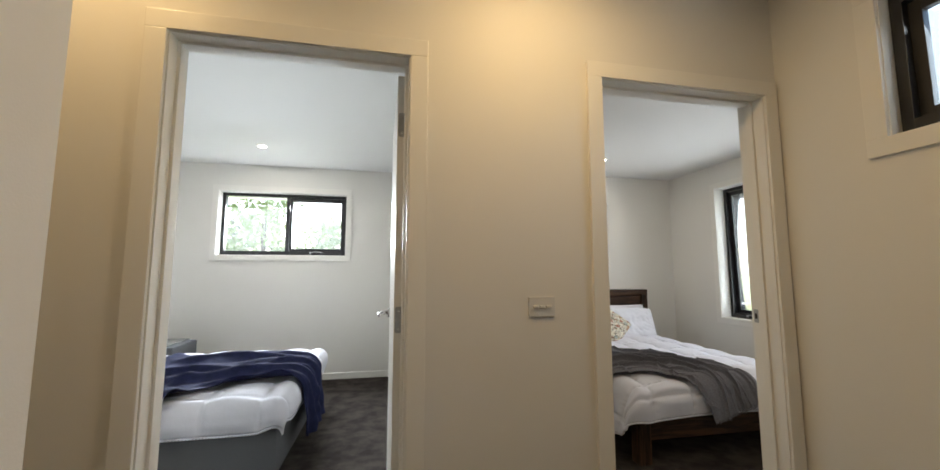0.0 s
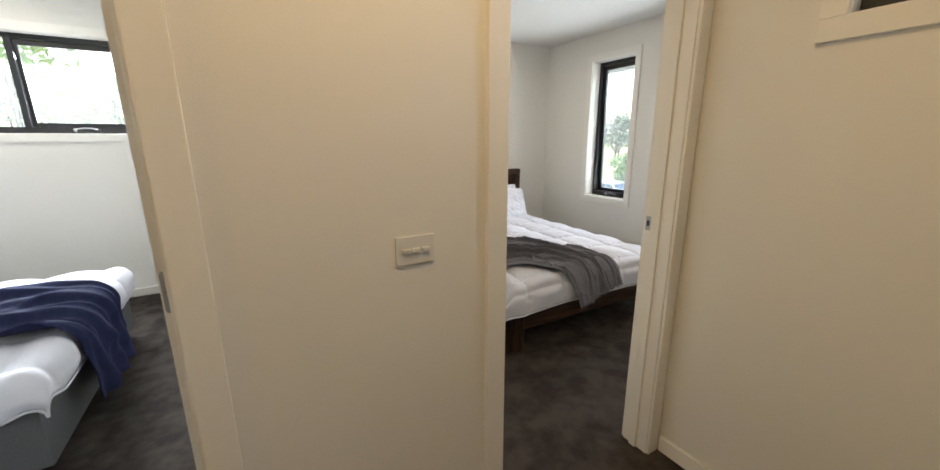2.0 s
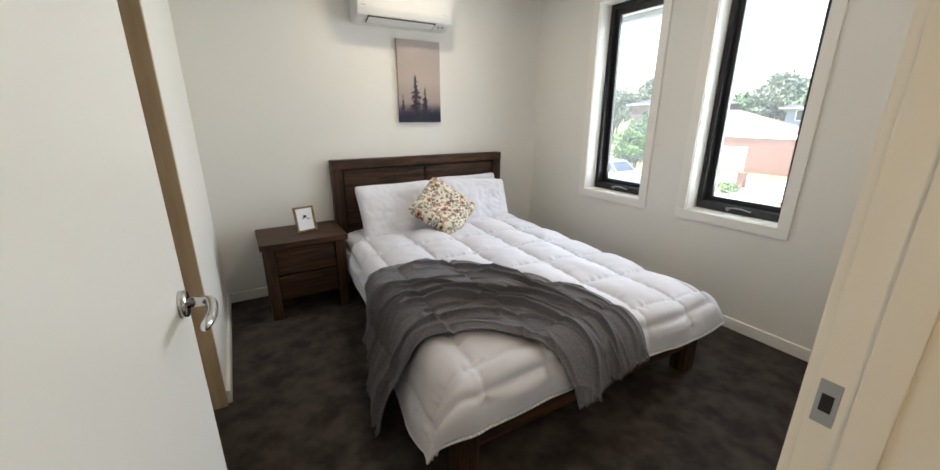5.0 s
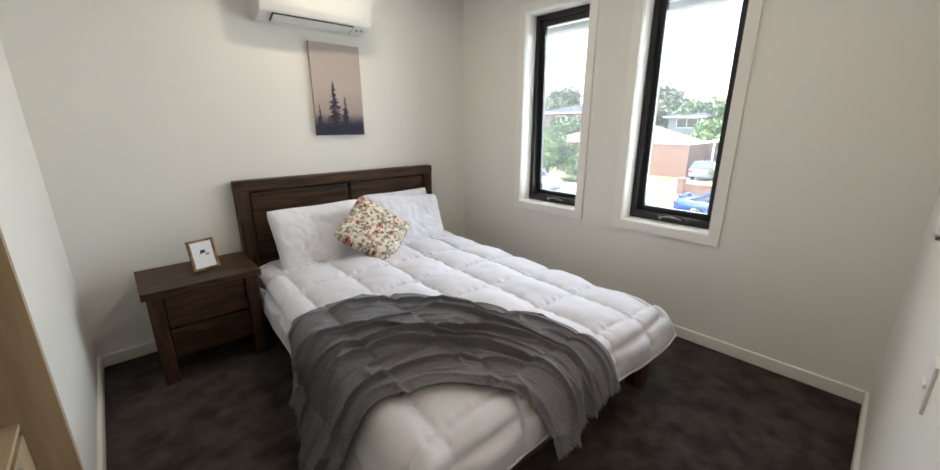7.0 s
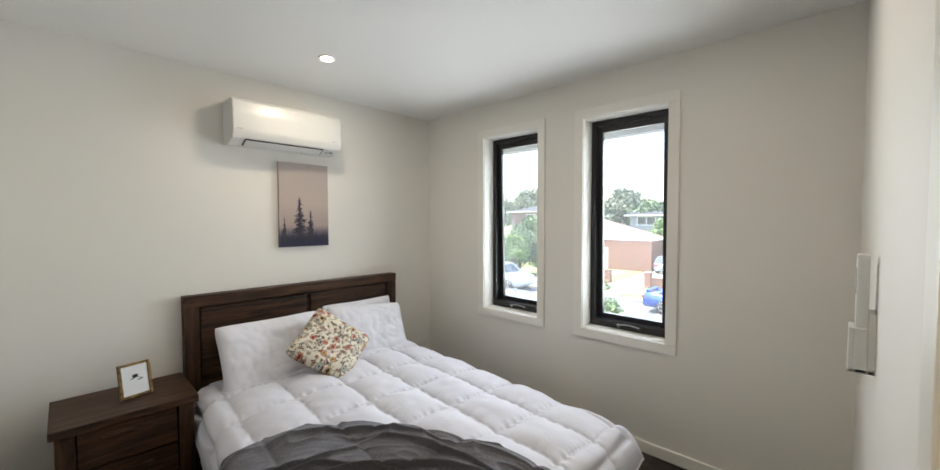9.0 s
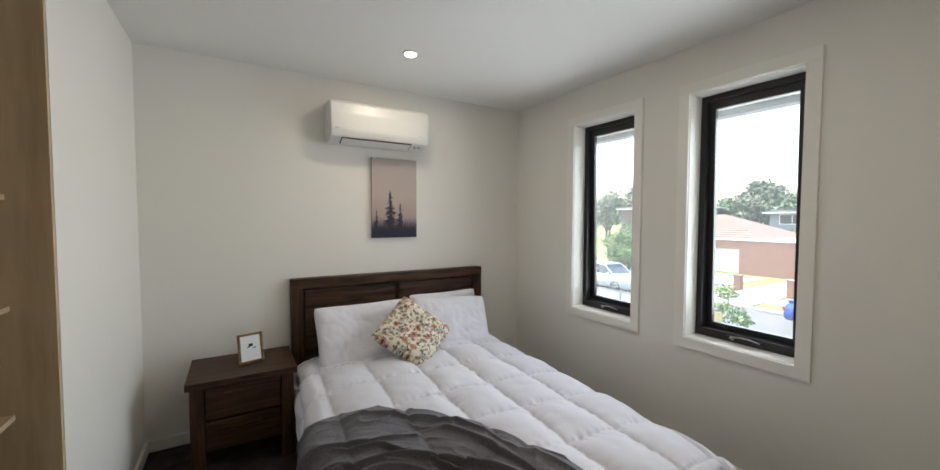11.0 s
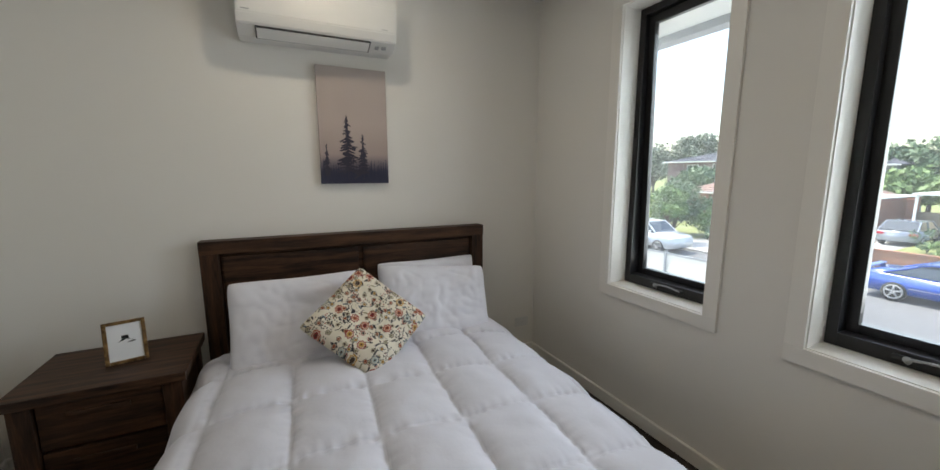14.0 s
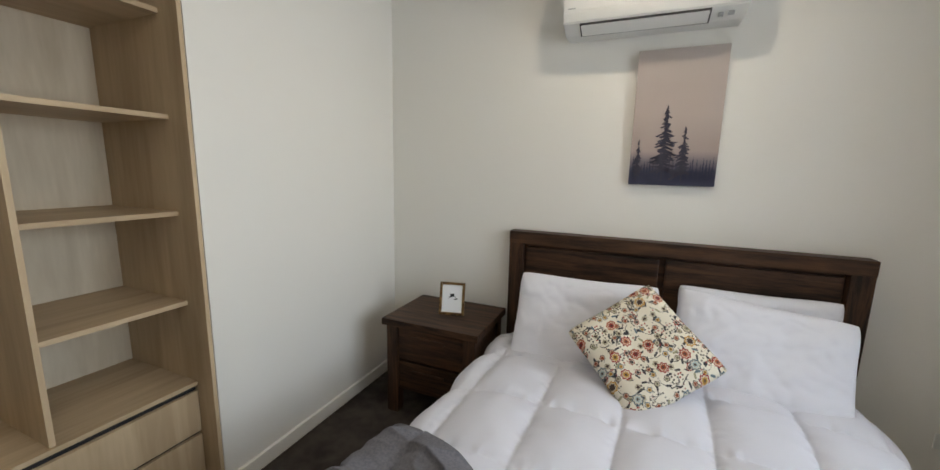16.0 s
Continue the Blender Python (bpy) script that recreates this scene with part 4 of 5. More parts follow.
for y0, y1 in ((2.72, WY1 - 0.003), (WY0 + 0.02, 2.714)):
    for z0, z1 in ((0.035, 0.224), (0.240, 0.422)):
        w_part("drawer_front", OAK, (WXF - 0.006, WXF + 0.012, y0, y1, z0, z1))
bm = bmesh.new()
rod(bm, (0.36 - 0.4, 2.437 - 2.7, 2.2), (0.36 - 0.4, DV - 0.017 - 2.7, 2.2), 0.0125, n=16)
part("hanging_rail", bm, CHROME, ward, "chrome hanging rail", True)


# switches and the remote
def plate(name, label, m, w, h, rockers, category="switch"):
    root = new(name)
    root.matrix_world = m
    tagged(root, label, category)
    part("plate", boxes((-w / 2, w / 2, -0.006, 0, -h / 2, h / 2), bevel=0.002), PLASTIC, root)
    for k in range(rockers):
        x = (k - (rockers - 1) / 2) * w * 0.25
        bm = bmesh.new()
        box(bm, x - 0.0105, x + 0.0105, -0.0125, -0.006, -0.0058, 0.0058, 0.0032, 3)
        part("rocker", bm, PLASTIC, root)
    return root


plate("light_switch", "white three-gang light switch plate on the hall wall", pose(0.410, DY0, 1.10), 0.106, 0.074, 3)
plate("light_switch", "white light switch plate beside the door inside the bedroom", Matrix.Translation((2.25, DY1, 0.83)) @ Matrix.Rotation(math.pi, 4, "Z"), 0.076, 0.118, 2)
plate("power_outlet", "white double power outlet low on the wall", pose(3.615, BY1, 0.215), 0.115, 0.072, 2, "power outlet")
rem = new("remote_control")
rem.matrix_world = Matrix.Translation((2.50, DY1, 1.115)) @ Matrix.Rotation(math.pi, 4, "Z") @ Matrix.Diagonal((1.2, 1.2, 1.3, 1.0))
tagged(rem, "white air conditioner remote resting in its wall holder", "remote control")
part("body", boxes((-0.026, 0.026, -0.032, -0.012, 0.012, 0.235), bevel=0.004), PLASTIC, rem)
part("screen", boxes((-0.02, 0.02, -0.033, -0.032, 0.155, 0.21)), GREYPL, rem, "grey display")
part("holder", boxes((-0.033, 0.033, -0.012, 0, 0, 0.12), (-0.033, 0.033, -0.042, -0.033, 0, 0.09), (-0.033, -0.027, -0.033, -0.012, 0, 0.09), (0.027, 0.033, -0.033, -0.012, 0, 0.09), (-0.033, 0.033, -0.042, -0.0, 0, 0.01), bevel=0.002), PLASTIC, rem)


# ---- first bedroom ----
bedA = thing("divan_bed", "grey upholstered divan bed under a white quilt", "bed", (-2.0, 3.5, 0))
AXR, AYF, AYB, AXL = -0.80, 2.80, 4.33, -2.85
part("base", boxes((AXL + 2.0, AXR + 2.0, AYF - 3.5, AYB - 3.5, 0.03, 0.30), bevel=0.012), GREYFAB, bedA)
for x, y in ((AXR - 0.1, AYF + 0.08), (AXR - 0.1, AYB - 0.08), (AXL + 0.1, AYF + 0.08), (AXL + 0.1, AYB - 0.08)):
    bm = bmesh.new()
    rod(bm, (x + 2.0, y - 3.5, 0), (x + 2.0, y - 3.5, 0.032), 0.025, n=16)
    part("foot", bm, DARK, bedA, "black plastic foot")
part("headboard", boxes((AXL + 2.0 - 0.1, AXL + 2.0 - 0.005, AYF - 3.5 - 0.05, AYB - 3.5 + 0.05, 0.0, 1.05), bevel=0.02), GREYFAB, bedA, "grey padded headboard")
mA = thing("mattress", "mattress hidden under a white quilt", "mattress", (-2.0, 3.5, 0.30))
part("cover", boxes((AXL + 2.02, AXR + 1.98, AYF - 3.48, AYB - 3.52, 0, 0.15), bevel=0.04), LINEN, mA)


def clothA(X, Y, lift):
    r = 0.06 + lift
    ox, dx = turn_over(X - AXR + 0.03, r)
    if Y < AYF + 0.03:
        oy, dy = turn_over(AYF + 0.03 - Y, r)
        y = AYF + 0.03 - oy
    else:
        oy, dy = turn_over(Y - AYB + 0.03, r)
        y = min(Y, AYB - 0.03) + oy
    x = min(X, AXR - 0.03) + ox
    return Vector((x, y, 0.47 + lift - dx - dy)), dx, dy


def quiltA(u, v):
    X, Y = AXL + 0.35 + (AXR + 0.16 - AXL - 0.35) * u, AYF - 0.17 + (AYB - AYF + 0.32) * v
    b0 = max(0.0, max(1 - v / 0.16, 1 - (1 - v) / 0.16)) * max(0.0, 1 - (1 - u) / 0.14)
    X, Y = X - 0.07 * b0, Y + (0.07 if v < 0.5 else -0.07) * b0
    p, dx, dy = clothA(X, Y, 0)
    a, b = abs(math.sin(math.pi * X / 0.30)), abs(math.sin(math.pi * (Y - 2.56) / 0.30))
    h = 0.040 * a ** 0.45 * b ** 0.45 + noise.noise(Vector((X * 5, Y * 5, 3))) * 0.012
    n = Vector((min(1, dx / 0.06), (-1 if Y < 3.5 else 1) * min(1, dy / 0.06), max(0.15, 1 - max(dx, dy) / 0.06))).normalized()
    e = min(1, min((1 - u) * 2.0, v * 1.9, (1 - v) * 1.9) / 0.05)
    return p + n * h * (0.2 + 0.8 * e)


qA = thing("quilt", "white quilted doona stitched in squares on the grey bed", "bedding")
part("cover", sheet(quiltA, 110, 110, 0.02), DUVET, qA, smooth=True)
bm = bmesh.new()
for k in range(110):
    for a, b in (((k / 110, 0), ((k + 1) / 110, 0)), ((1, k / 110), (1, (k + 1) / 110)), ((k / 110, 1), ((k + 1) / 110, 1))):
        rod(bm, quiltA(*a) - Vector((0, 0, 0.006)), quiltA(*b) - Vector((0, 0, 0.006)), 0.006, n=6)
part("binding", bm, DUVET, qA, "white corded edge", True)


def navyA(u, v):
    right = bez((AXR + 0.36, 3.06), (AXR + 0.40, 3.35), (AXR + 0.36, 3.64), v)
    left = bez((-1.42, AYF - 0.24), (-2.2, 2.8), (-2.3, 3.7), v)
    mid = bez((-1.355, 3.25), (-1.3, 3.6), (-1.2, 4.10), v)
    X = left[0] * (1 - u) ** 2 + 2 * mid[0] * u * (1 - u) + right[0] * u * u
    Y = left[1] * (1 - u) ** 2 + 2 * mid[1] * u * (1 - u) + right[1] * u * u
    p, dx, dy = clothA(X, Y, 0.02)
    f = v * 3.0 + 0.5 * math.sin(u * 4) + 0.5 * noise.noise(Vector((u * 3, v * 2, 8)))
    w = 0.050 * (0.5 + 0.5 * math.sin(f * 6.3)) ** 3 + 0.020 * (1 - min(1, 4 * abs(noise.noise(Vector((u * 3 + v, v * 5 - u, 2)))))) ** 2 + 0.012 * noise.noise(Vector((u * 9, v * 14, 4)))
    n = Vector((min(1, dx / 0.08), -min(1, dy / 0.08), max(0.12, 1 - max(dx, dy) / 0.08))).normalized()
    return p + n * (0.032 + w)


tA = thing("throw_blanket", "rumpled navy blue fleece throw laid across the white quilt", "blanket")
part("cloth", sheet(navyA, 120, 100, 0.008), NAVY, tA, smooth=True)
nsA = thing("bedside_ottoman", "low grey upholstered bedside cabinet with a flat top", "nightstand", (-2.45, 4.75, 0))
part("body", boxes((-0.30, 0.27, -0.25, 0.25, 0.02, 0.52), bevel=0.02), GREYFAB, nsA)
part("top", boxes((-0.29, 0.20, -0.24, 0.24, 0.52, 0.535), bevel=0.004), material("smoked glass top", (0.22, 0.23, 0.22), 0.12), nsA, "glossy grey top")
for x in (-0.25, 0.22):
    for y in (-0.2, 0.2):
        bm = bmesh.new()
        rod(bm, (x, y, 0), (x, y, 0.022), 0.015, n=10)
        part("foot", bm, DARK, nsA)


# ---- outside, one storey below ----
G = -3.0
ASPHALT = material("sunlit asphalt", (0.15, 0.15, 0.15), 0.9, scale=0.7, amount=0.5, bump=0.6, bump_scale=60)
CONCRETE = material("pale concrete", (0.42, 0.40, 0.37), 0.85, scale=1.2, amount=0.5, bump=0.4, bump_scale=40)
GRASS = material("dry lawn", (0.17, 0.22, 0.07), 0.95, scale=1.5, amount=1.0, second=(0.22, 0.21, 0.07), bump=1.0, bump_scale=60)
SOFFIT = material("soffit paint", (0.72, 0.73, 0.73), 0.7, bump=0.1, bump_scale=80)
GUTTER = material("gutter steel", (0.30, 0.31, 0.33), 0.5)
TILE = material("terracotta roof tile", (0.27, 0.17, 0.13), 0.8, scale=3, amount=0.8, second=(0.20, 0.14, 0.12), bump=0.5, bump_scale=30)
DARKROOF = material("slate grey roof", (0.13, 0.13, 0.15), 0.8, scale=2, amount=0.6)
CREAM = material("cream weatherboard", (0.62, 0.57, 0.45), 0.7, scale=2, amount=0.3)
WHITEP = material("outdoor white paint", (0.75, 0.75, 0.72), 0.6)
TYRE = material("tyre rubber", (0.02, 0.02, 0.02), 0.8)
CARGLASS = material("tinted car glass", (0.05, 0.06, 0.07), 0.08, spec=0.8)
LEAF = material("dark leaves", (0.085, 0.14, 0.065), 0.6, scale=2.0, amount=1.0, second=(0.12, 0.18, 0.075))
LEAF_L = material("light green leaves", (0.19, 0.28, 0.085), 0.6, scale=2.0, amount=1.0, second=(0.13, 0.21, 0.065))
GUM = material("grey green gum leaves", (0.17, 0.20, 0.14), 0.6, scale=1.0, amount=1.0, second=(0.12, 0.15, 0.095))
# brighter copy of the gum leaf, with sunlight put into its colour
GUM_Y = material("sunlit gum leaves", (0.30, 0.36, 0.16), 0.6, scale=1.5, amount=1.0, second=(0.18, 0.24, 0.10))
BARK = material("grey bark", (0.16, 0.13, 0.10), 0.9, scale=8, amount=0.8, bump=0.8, bump_scale=30)
ROSE = material("red petals", (0.45, 0.03, 0.05), 0.6)
PALING = material("timber palings", (0.42, 0.34, 0.18), 0.8, scale=4, amount=0.7, bump=0.4, bump_scale=40)


def brick_material():
    m = material("orange brick", (0.30, 0.11, 0.06), 0.85)
    nt = m.node_tree
    tc = nt.nodes.new("ShaderNodeTexCoord")
    split, join, along = nt.nodes.new("ShaderNodeSeparateXYZ"), nt.nodes.new("ShaderNodeCombineXYZ"), nt.nodes.new("ShaderNodeMath")
    nt.links.new(tc.outputs["Object"], split.inputs[0])
    nt.links.new(split.outputs[0], along.inputs[0])
    nt.links.new(split.outputs[1], along.inputs[1])
    nt.links.new(along.outputs[0], join.inputs[0])
    nt.links.new(split.outputs[2], join.inputs[1])
    bt = nt.nodes.new("ShaderNodeTexBrick")
    bt.inputs["Color1"].default_value = (0.31, 0.11, 0.06, 1)
    bt.inputs["Color2"].default_value = (0.23, 0.08, 0.045, 1)
    bt.inputs["Mortar"].default_value = (0.33, 0.28, 0.24, 1)
    bt.inputs["Scale"].default_value = 1.0
    bt.inputs["Mortar Size"].default_value = 0.01
    bt.inputs["Brick Width"].default_value = 0.24
    bt.inputs["Row Height"].default_value = 0.086
    nt.links.new(join.outputs[0], bt.inputs[0])
    nt.links.new(bt.outputs[0], nt.nodes["Principled BSDF"].inputs["Base Color"])
    return m


BRICK = brick_material()
structure("ground", boxes((-400, 900, -700, 700, G - 0.3, G)), GRASS, "sunny lawn and earth reaching the horizon")
structure("road", boxes((13.0, 22.6, -300, 300, G, G + 0.02)), ASPHALT, "grey asphalt suburban street")
structure("kerb", boxes((22.6, 22.9, -100, 100, G, G + 0.14), (12.7, 13.0, -100, 100, G, G + 0.14), bevel=0.03), CONCRETE, "concrete kerb")
structure("pavement", boxes((25.0, 26.4, -100, 11.2, G, G + 0.04), (25.0, 26.4, 13.6, 100, G, G + 0.04)), CONCRETE, "pale concrete footpath")
# unseen ground made pale so that the soffit gets a neutral bounce
structure("yard", boxes((4.0, 12.6, -60, 60, G, G + 0.03)), CONCRETE, "unseen pale concrete ground behind the fence, added to bounce neutral light")
structure("driveway", boxes((22.9, 37.5, 11.2, 13.6, G, G + 0.05), (22.9, 34.5, 15.0, 19.0, G, G + 0.05)), CONCRETE, "pale concrete driveway")
structure("eave", boxes((3.952, 4.45, -1.7, 5.6, 2.30, 2.33)), SOFFIT, "white soffit above the windows")
structure("gutter", boxes((4.45, 4.56, -1.7, 5.6, 2.25, 2.36), bevel=0.01), GUTTER, "grey metal gutter along the eave")
structure("eave", boxes((-3.3, 0.6, 5.525, 5.95, 2.30, 2.33)), SOFFIT, "white soffit above the window")
structure("gutter", boxes((-3.3, 0.6, 5.95, 6.06, 2.26, 2.36), bevel=0.01), WHITEP, "white gutter along the eave")
structure("wall_outer", boxes((3.952, 4.0, -1.7, 5.6, G, -0.02), (-3.3, 3.95, 5.6, 5.65, G, -0.26)), CREAM, "rendered wall of the storey below")


# hills of leaves
def leaves(centres, count, size, seed, flat=0.8):
    """small leaf faces scattered through the given balls (x, y, z, radius), thickest near their skins."""
    g = np.random.default_rng(seed)
    c = np.array(centres, float)
    k = g.integers(0, len(c), count)
    d = g.normal(size=(count, 3))
    d /= np.linalg.norm(d, axis=1)[:, None]
    r = c[k, 3] * (0.55 + 0.5 * g.random(count)) * (1 + 0.25 * np.sin(d[:, 0] * 5 + k) * np.cos(d[:, 2] * 4))
    p = c[k, :3] + d * r[:, None] * np.array((1, 1, flat))
    a = g.normal(size=(count, 3))
    a /= np.linalg.norm(a, axis=1)[:, None]
    b = np.cross(a, d + g.normal(size=(count, 3)) * 0.5)
    b /= np.linalg.norm(b, axis=1)[:, None] + 1e-9
    s = size * (0.6 + 0.8 * g.random(count))[:, None]
    v = np.stack([p - a * s, p - b * s * 0.5, p + a * s, p + b * s * 0.5], 1).reshape(-1, 3)
    me = bpy.data.meshes.new("crown")
    me.from_pydata(v.tolist(), [], np.arange(count * 4).reshape(-1, 4).tolist())
    return me


def tree(label, at, height, radius, leaf, seed, count=2600, size=0.16, bare=0.35, balls=11, category="tree"):
    r = random.Random(seed)
    root = thing("tree" if category == "tree" else "bush", label, category, at)
    bm = bmesh.new()
    th = height * bare
    rod(bm, (0, 0, -0.05), (0, 0, th + 0.1), height * 0.028, height * 0.016, n=8)
    cs = []
    for k in range(balls):
        a = k * 2.4 + r.uniform(-0.4, 0.4)
        t = (k + 0.5) / balls
        rr = radius * math.sqrt(t) * 0.72
        z = th + (height - th) * (0.18 + 0.72 * r.random() * (1 - 0.35 * t)) 
        p = (math.cos(a) * rr, math.sin(a) * rr, z)
        cs.append((*p, radius * r.uniform(0.28, 0.46)))
        rod(bm, (0, 0, th * r.uniform(0.6, 1.0)), p, height * 0.010, height * 0.003, n=5)
    cs.append((0, 0, height - radius * 0.35, radius * 0.38))
    part("trunk", bm, BARK, root, "grey bark")
    me = leaves(cs, count, size, seed)
    me.materials.append(leaf)
    o = new("crown", me)
    o.parent = root
    return root


tree("dense dark green shrub tree beside the parked white car", (27.5, 21.3, G), 4.3, 2.1, LEAF, 3, 5200, 0.11, 0.1, 14)
tree("small bright green street tree on the nature strip", (24.0, 19.2, G), 3.6, 1.35, LEAF_L, 5, 2400, 0.11, 0.42, 10)
for k, (x, y, h, rd) in enumerate(((28.2, 18.9, 2.3, 1.5), (27.4, 17.6, 1.7, 1.2), (29.5, 20.0, 2.9, 1.6), (28.5, 16.2, 1.2, 0.9))):
    tree(("tall", "low", "broad", "small")[k] + " rounded garden bush in front of the brick house", (x, y, G), h, rd, (LEAF_L, LEAF, LEAF, LEAF_L)[k], 20 + k, 1900, 0.10, 0.05, 9, "bush")
tree("clipped light green hedge bush behind the timber fence", (13.3, 7.5, G), 2.6, 0.75, LEAF_L, 31, 1800, 0.06, 0.05, 10, "bush")
bg = [(60, 25.5, 9.6, 3.6, GUM), (58, 21.0, 7.8, 3.2, LEAF), (60, 17.5, 7.9, 3.6, LEAF), (56, 14.2, 6.2, 3.2, LEAF_L), (62, 11.5, 7.0, 3.6, GUM), (64, 47.0, 10.8, 4.5, GUM), (62, 41.5, 10.4, 3.8, GUM), (58, 37.0, 7.0, 3.5, LEAF),
      (63, 53.0, 9.4, 4.6, GUM), (62, 31.0, 7.2, 3.8, LEAF), (60, 7.0, 6.8, 3.2, LEAF), (66, 2.0, 8.0, 4.0, GUM), (52, 17.3, 4.6, 2.6, LEAF_L), (50, 13.0, 4.9, 2.2, LEAF_L), (70, -6.0, 8.5, 4.5, GUM), (44, 30.5, 5.2, 2.6, LEAF), (48, 26.8, 4.6, 2.2, LEAF_L), (75, 62, 10.0, 5.0, GUM)]
for k, (x, y, h, rd, lf) in enumerate(bg):
    kind = {"grey green gum leaves": "tall grey-green gum tree", "dark leaves": "full dark green tree", "light green leaves": "light green garden tree"}[lf.name]
    tree(kind + " rising behind the roofs across the street", (x, y, G), h, rd, lf, 50 + k, 3000, 0.27, 0.25, 13)
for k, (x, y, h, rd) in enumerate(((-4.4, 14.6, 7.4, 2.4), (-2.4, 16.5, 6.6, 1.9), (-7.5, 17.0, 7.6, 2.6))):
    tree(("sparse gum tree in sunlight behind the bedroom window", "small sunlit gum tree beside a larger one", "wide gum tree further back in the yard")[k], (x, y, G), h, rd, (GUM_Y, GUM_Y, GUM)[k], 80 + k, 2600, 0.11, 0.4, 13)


def house(label, x0, x1, y0, y1, wall_top, ridge, wallmat, roofmat, windows, rise=0.5, name="house"):
    """a hipped house; windows: rows of (y0, y1, z0, z1) on the face towards the street."""
    root = thing(name, label, "house", (x0, (y0 + y1) / 2, G))
    yc = (y0 + y1) / 2
    h = wall_top - G
    L = y1 - y0
    part("wall", boxes((0, x1 - x0, -L / 2, L / 2, 0, h)), wallmat, root)
    e = 0.55
    bm = bmesh.new()
    a = [bm.verts.new(c) for c in ((-e, -L / 2 - e, h), (x1 - x0 + e, -L / 2 - e, h), (x1 - x0 + e, L / 2 + e, h), (-e, L / 2 + e, h))]
    w = (x1 - x0) / 2
    m = min(w, L / 2) 
    r0, r1 = bm.verts.new((w, -L / 2 + m * 0.95, ridge - G)), bm.verts.new((w, L / 2 - m * 0.95, ridge - G))
    for f in ((a[0], a[1], r0), (a[1], a[2], r1, r0), (a[2], a[3], r1), (a[3], a[0], r0, r1), (a[3], a[2], a[1], a[0])):
        bm.faces.new(f)
    roof = part("roof", bm, roofmat, root)
    # rows of tiles, each lipping over the one below, on the slope to the street
    rows = bmesh.new()
    n = 12
    for k in range(n):
        t0, t1 = k / n, (k + 1) / n
        def q(t, s):
            lo = (-e, s * (L / 2 + e), h)
            hi = (w, s * (L / 2 - m * 0.95), ridge - G)
            return Vector([lo[i] + (hi[i] - lo[i]) * t for i in range(3)])
        up = Vector((-0.02, 0, 0.07))
        v = [rows.verts.new(p) for p in (q(t0, -1) + up, q(t0, 1) + up, q(t1, 1) + up * 0.2, q(t1, -1) + up * 0.2, q(t0, -1), q(t0, 1))]
        rows.faces.new(v[:4])
        rows.faces.new((v[4], v[5], v[1], v[0]))
    tagged(part("tile_courses", rows, roofmat, roof), kind="stuff")
    part("gutter", boxes((-e - 0.1, -e, -L / 2 - e, L / 2 + e, h - 0.12, h + 0.02)), WHITEP, roof, "white gutter")
    for wy0, wy1, wz0, wz1 in windows:
        b = 0.08
        wn_ = part("window", boxes((-0.06, 0.0, wy0 - yc - b, wy0 - yc, wz0 - G - b, wz1 - G + b), (-0.06, 0.0, wy1 - yc, wy1 - yc + b, wz0 - G - b, wz1 - G + b), (-0.06, 0, wy0 - yc, wy1 - yc, wz0 - G - b, wz0 - G), (-0.06, 0, wy0 - yc, wy1 - yc, wz1 - G, wz1 - G + b), (-0.05, 0, (wy0 + wy1) / 2 - yc - 0.03, (wy0 + wy1) / 2 - yc + 0.03, wz0 - G, wz1 - G)), WHITEP, root, "white window frame")
        part("pane", boxes((-0.03, -0.005, wy0 - yc, wy1 - yc, wz0 - G, wz1 - G)), CARGLASS, wn_, "dark glass")
    return root


h1 = house("cream weatherboard house with a terracotta tiled hip roof and white porch", 38, 47, -6.5, 9.3, 0.15, 2.35, CREAM, TILE, [(6.0, 7.4, -1.4, -0.1), (3.2, 4.8, -1.4, -0.1), (-1.0, 1.2, -1.4, -0.1)])
part("porch_roof", boxes((-1.1, 3.5, 7.6, 10.9, 3.02, 3.14)), WHITEP, h1, "flat white porch roof")
for y in (7.8, 9.2, 10.7):
    part("porch_post", boxes((-1.0, -0.88, y - 0.06, y + 0.06, 0, 3.02)), WHITEP, h1, "white porch post")
part("door", boxes((-0.04, 0, 6.55, 7.4, 0.6, 2.7)), WHITEP, h1, "white front door")
part("base", boxes((-0.05, 0.0, -7.9, 7.9, 0, 0.55)), BRICK, h1, "brick base course")
chim = part("chimney", boxes((3.6, 4.4, 8.55, 9.35, 2.6, 5.2)), BRICK, h1, "orange brick chimney")
house("brick house with a terracotta tiled hip roof behind garden shrubs", 38, 48, 17.0, 27.5, -0.35, 1.85, BRICK, TILE, [(23.6, 25.0, -1.7, -0.6), (20.5, 22.0, -1.7, -0.6)])
house("dark two-storey house with grey roof far behind", 52, 62, 30.5, 41.0, 2.9, 4.3, material("mauve brown brick", (0.20, 0.14, 0.14), 0.8), DARKROOF, [(32.5, 34.5, 1.2, 2.4), (36.5, 38.0, 1.2, 2.4)])
house("grey two-storey house far behind the trees", 55, 63, 18.8, 22.8, 2.2, 3.6, material("grey render", (0.25, 0.26, 0.29), 0.8), DARKROOF, [(19.5, 21.8, 0.9, 1.9)])
house("pale grey house with a low roof far down the block", 56, 66, 2.0, 9.6, 1.6, 3.4, material("pale render", (0.42, 0.44, 0.46), 0.8), DARKROOF, [(5.0, 6.5, 0.0, 1.0)])

gar = thing("brick_garage", "orange brick garage with a flat parapet and white roller door", "garage", (36, 16.5, G))
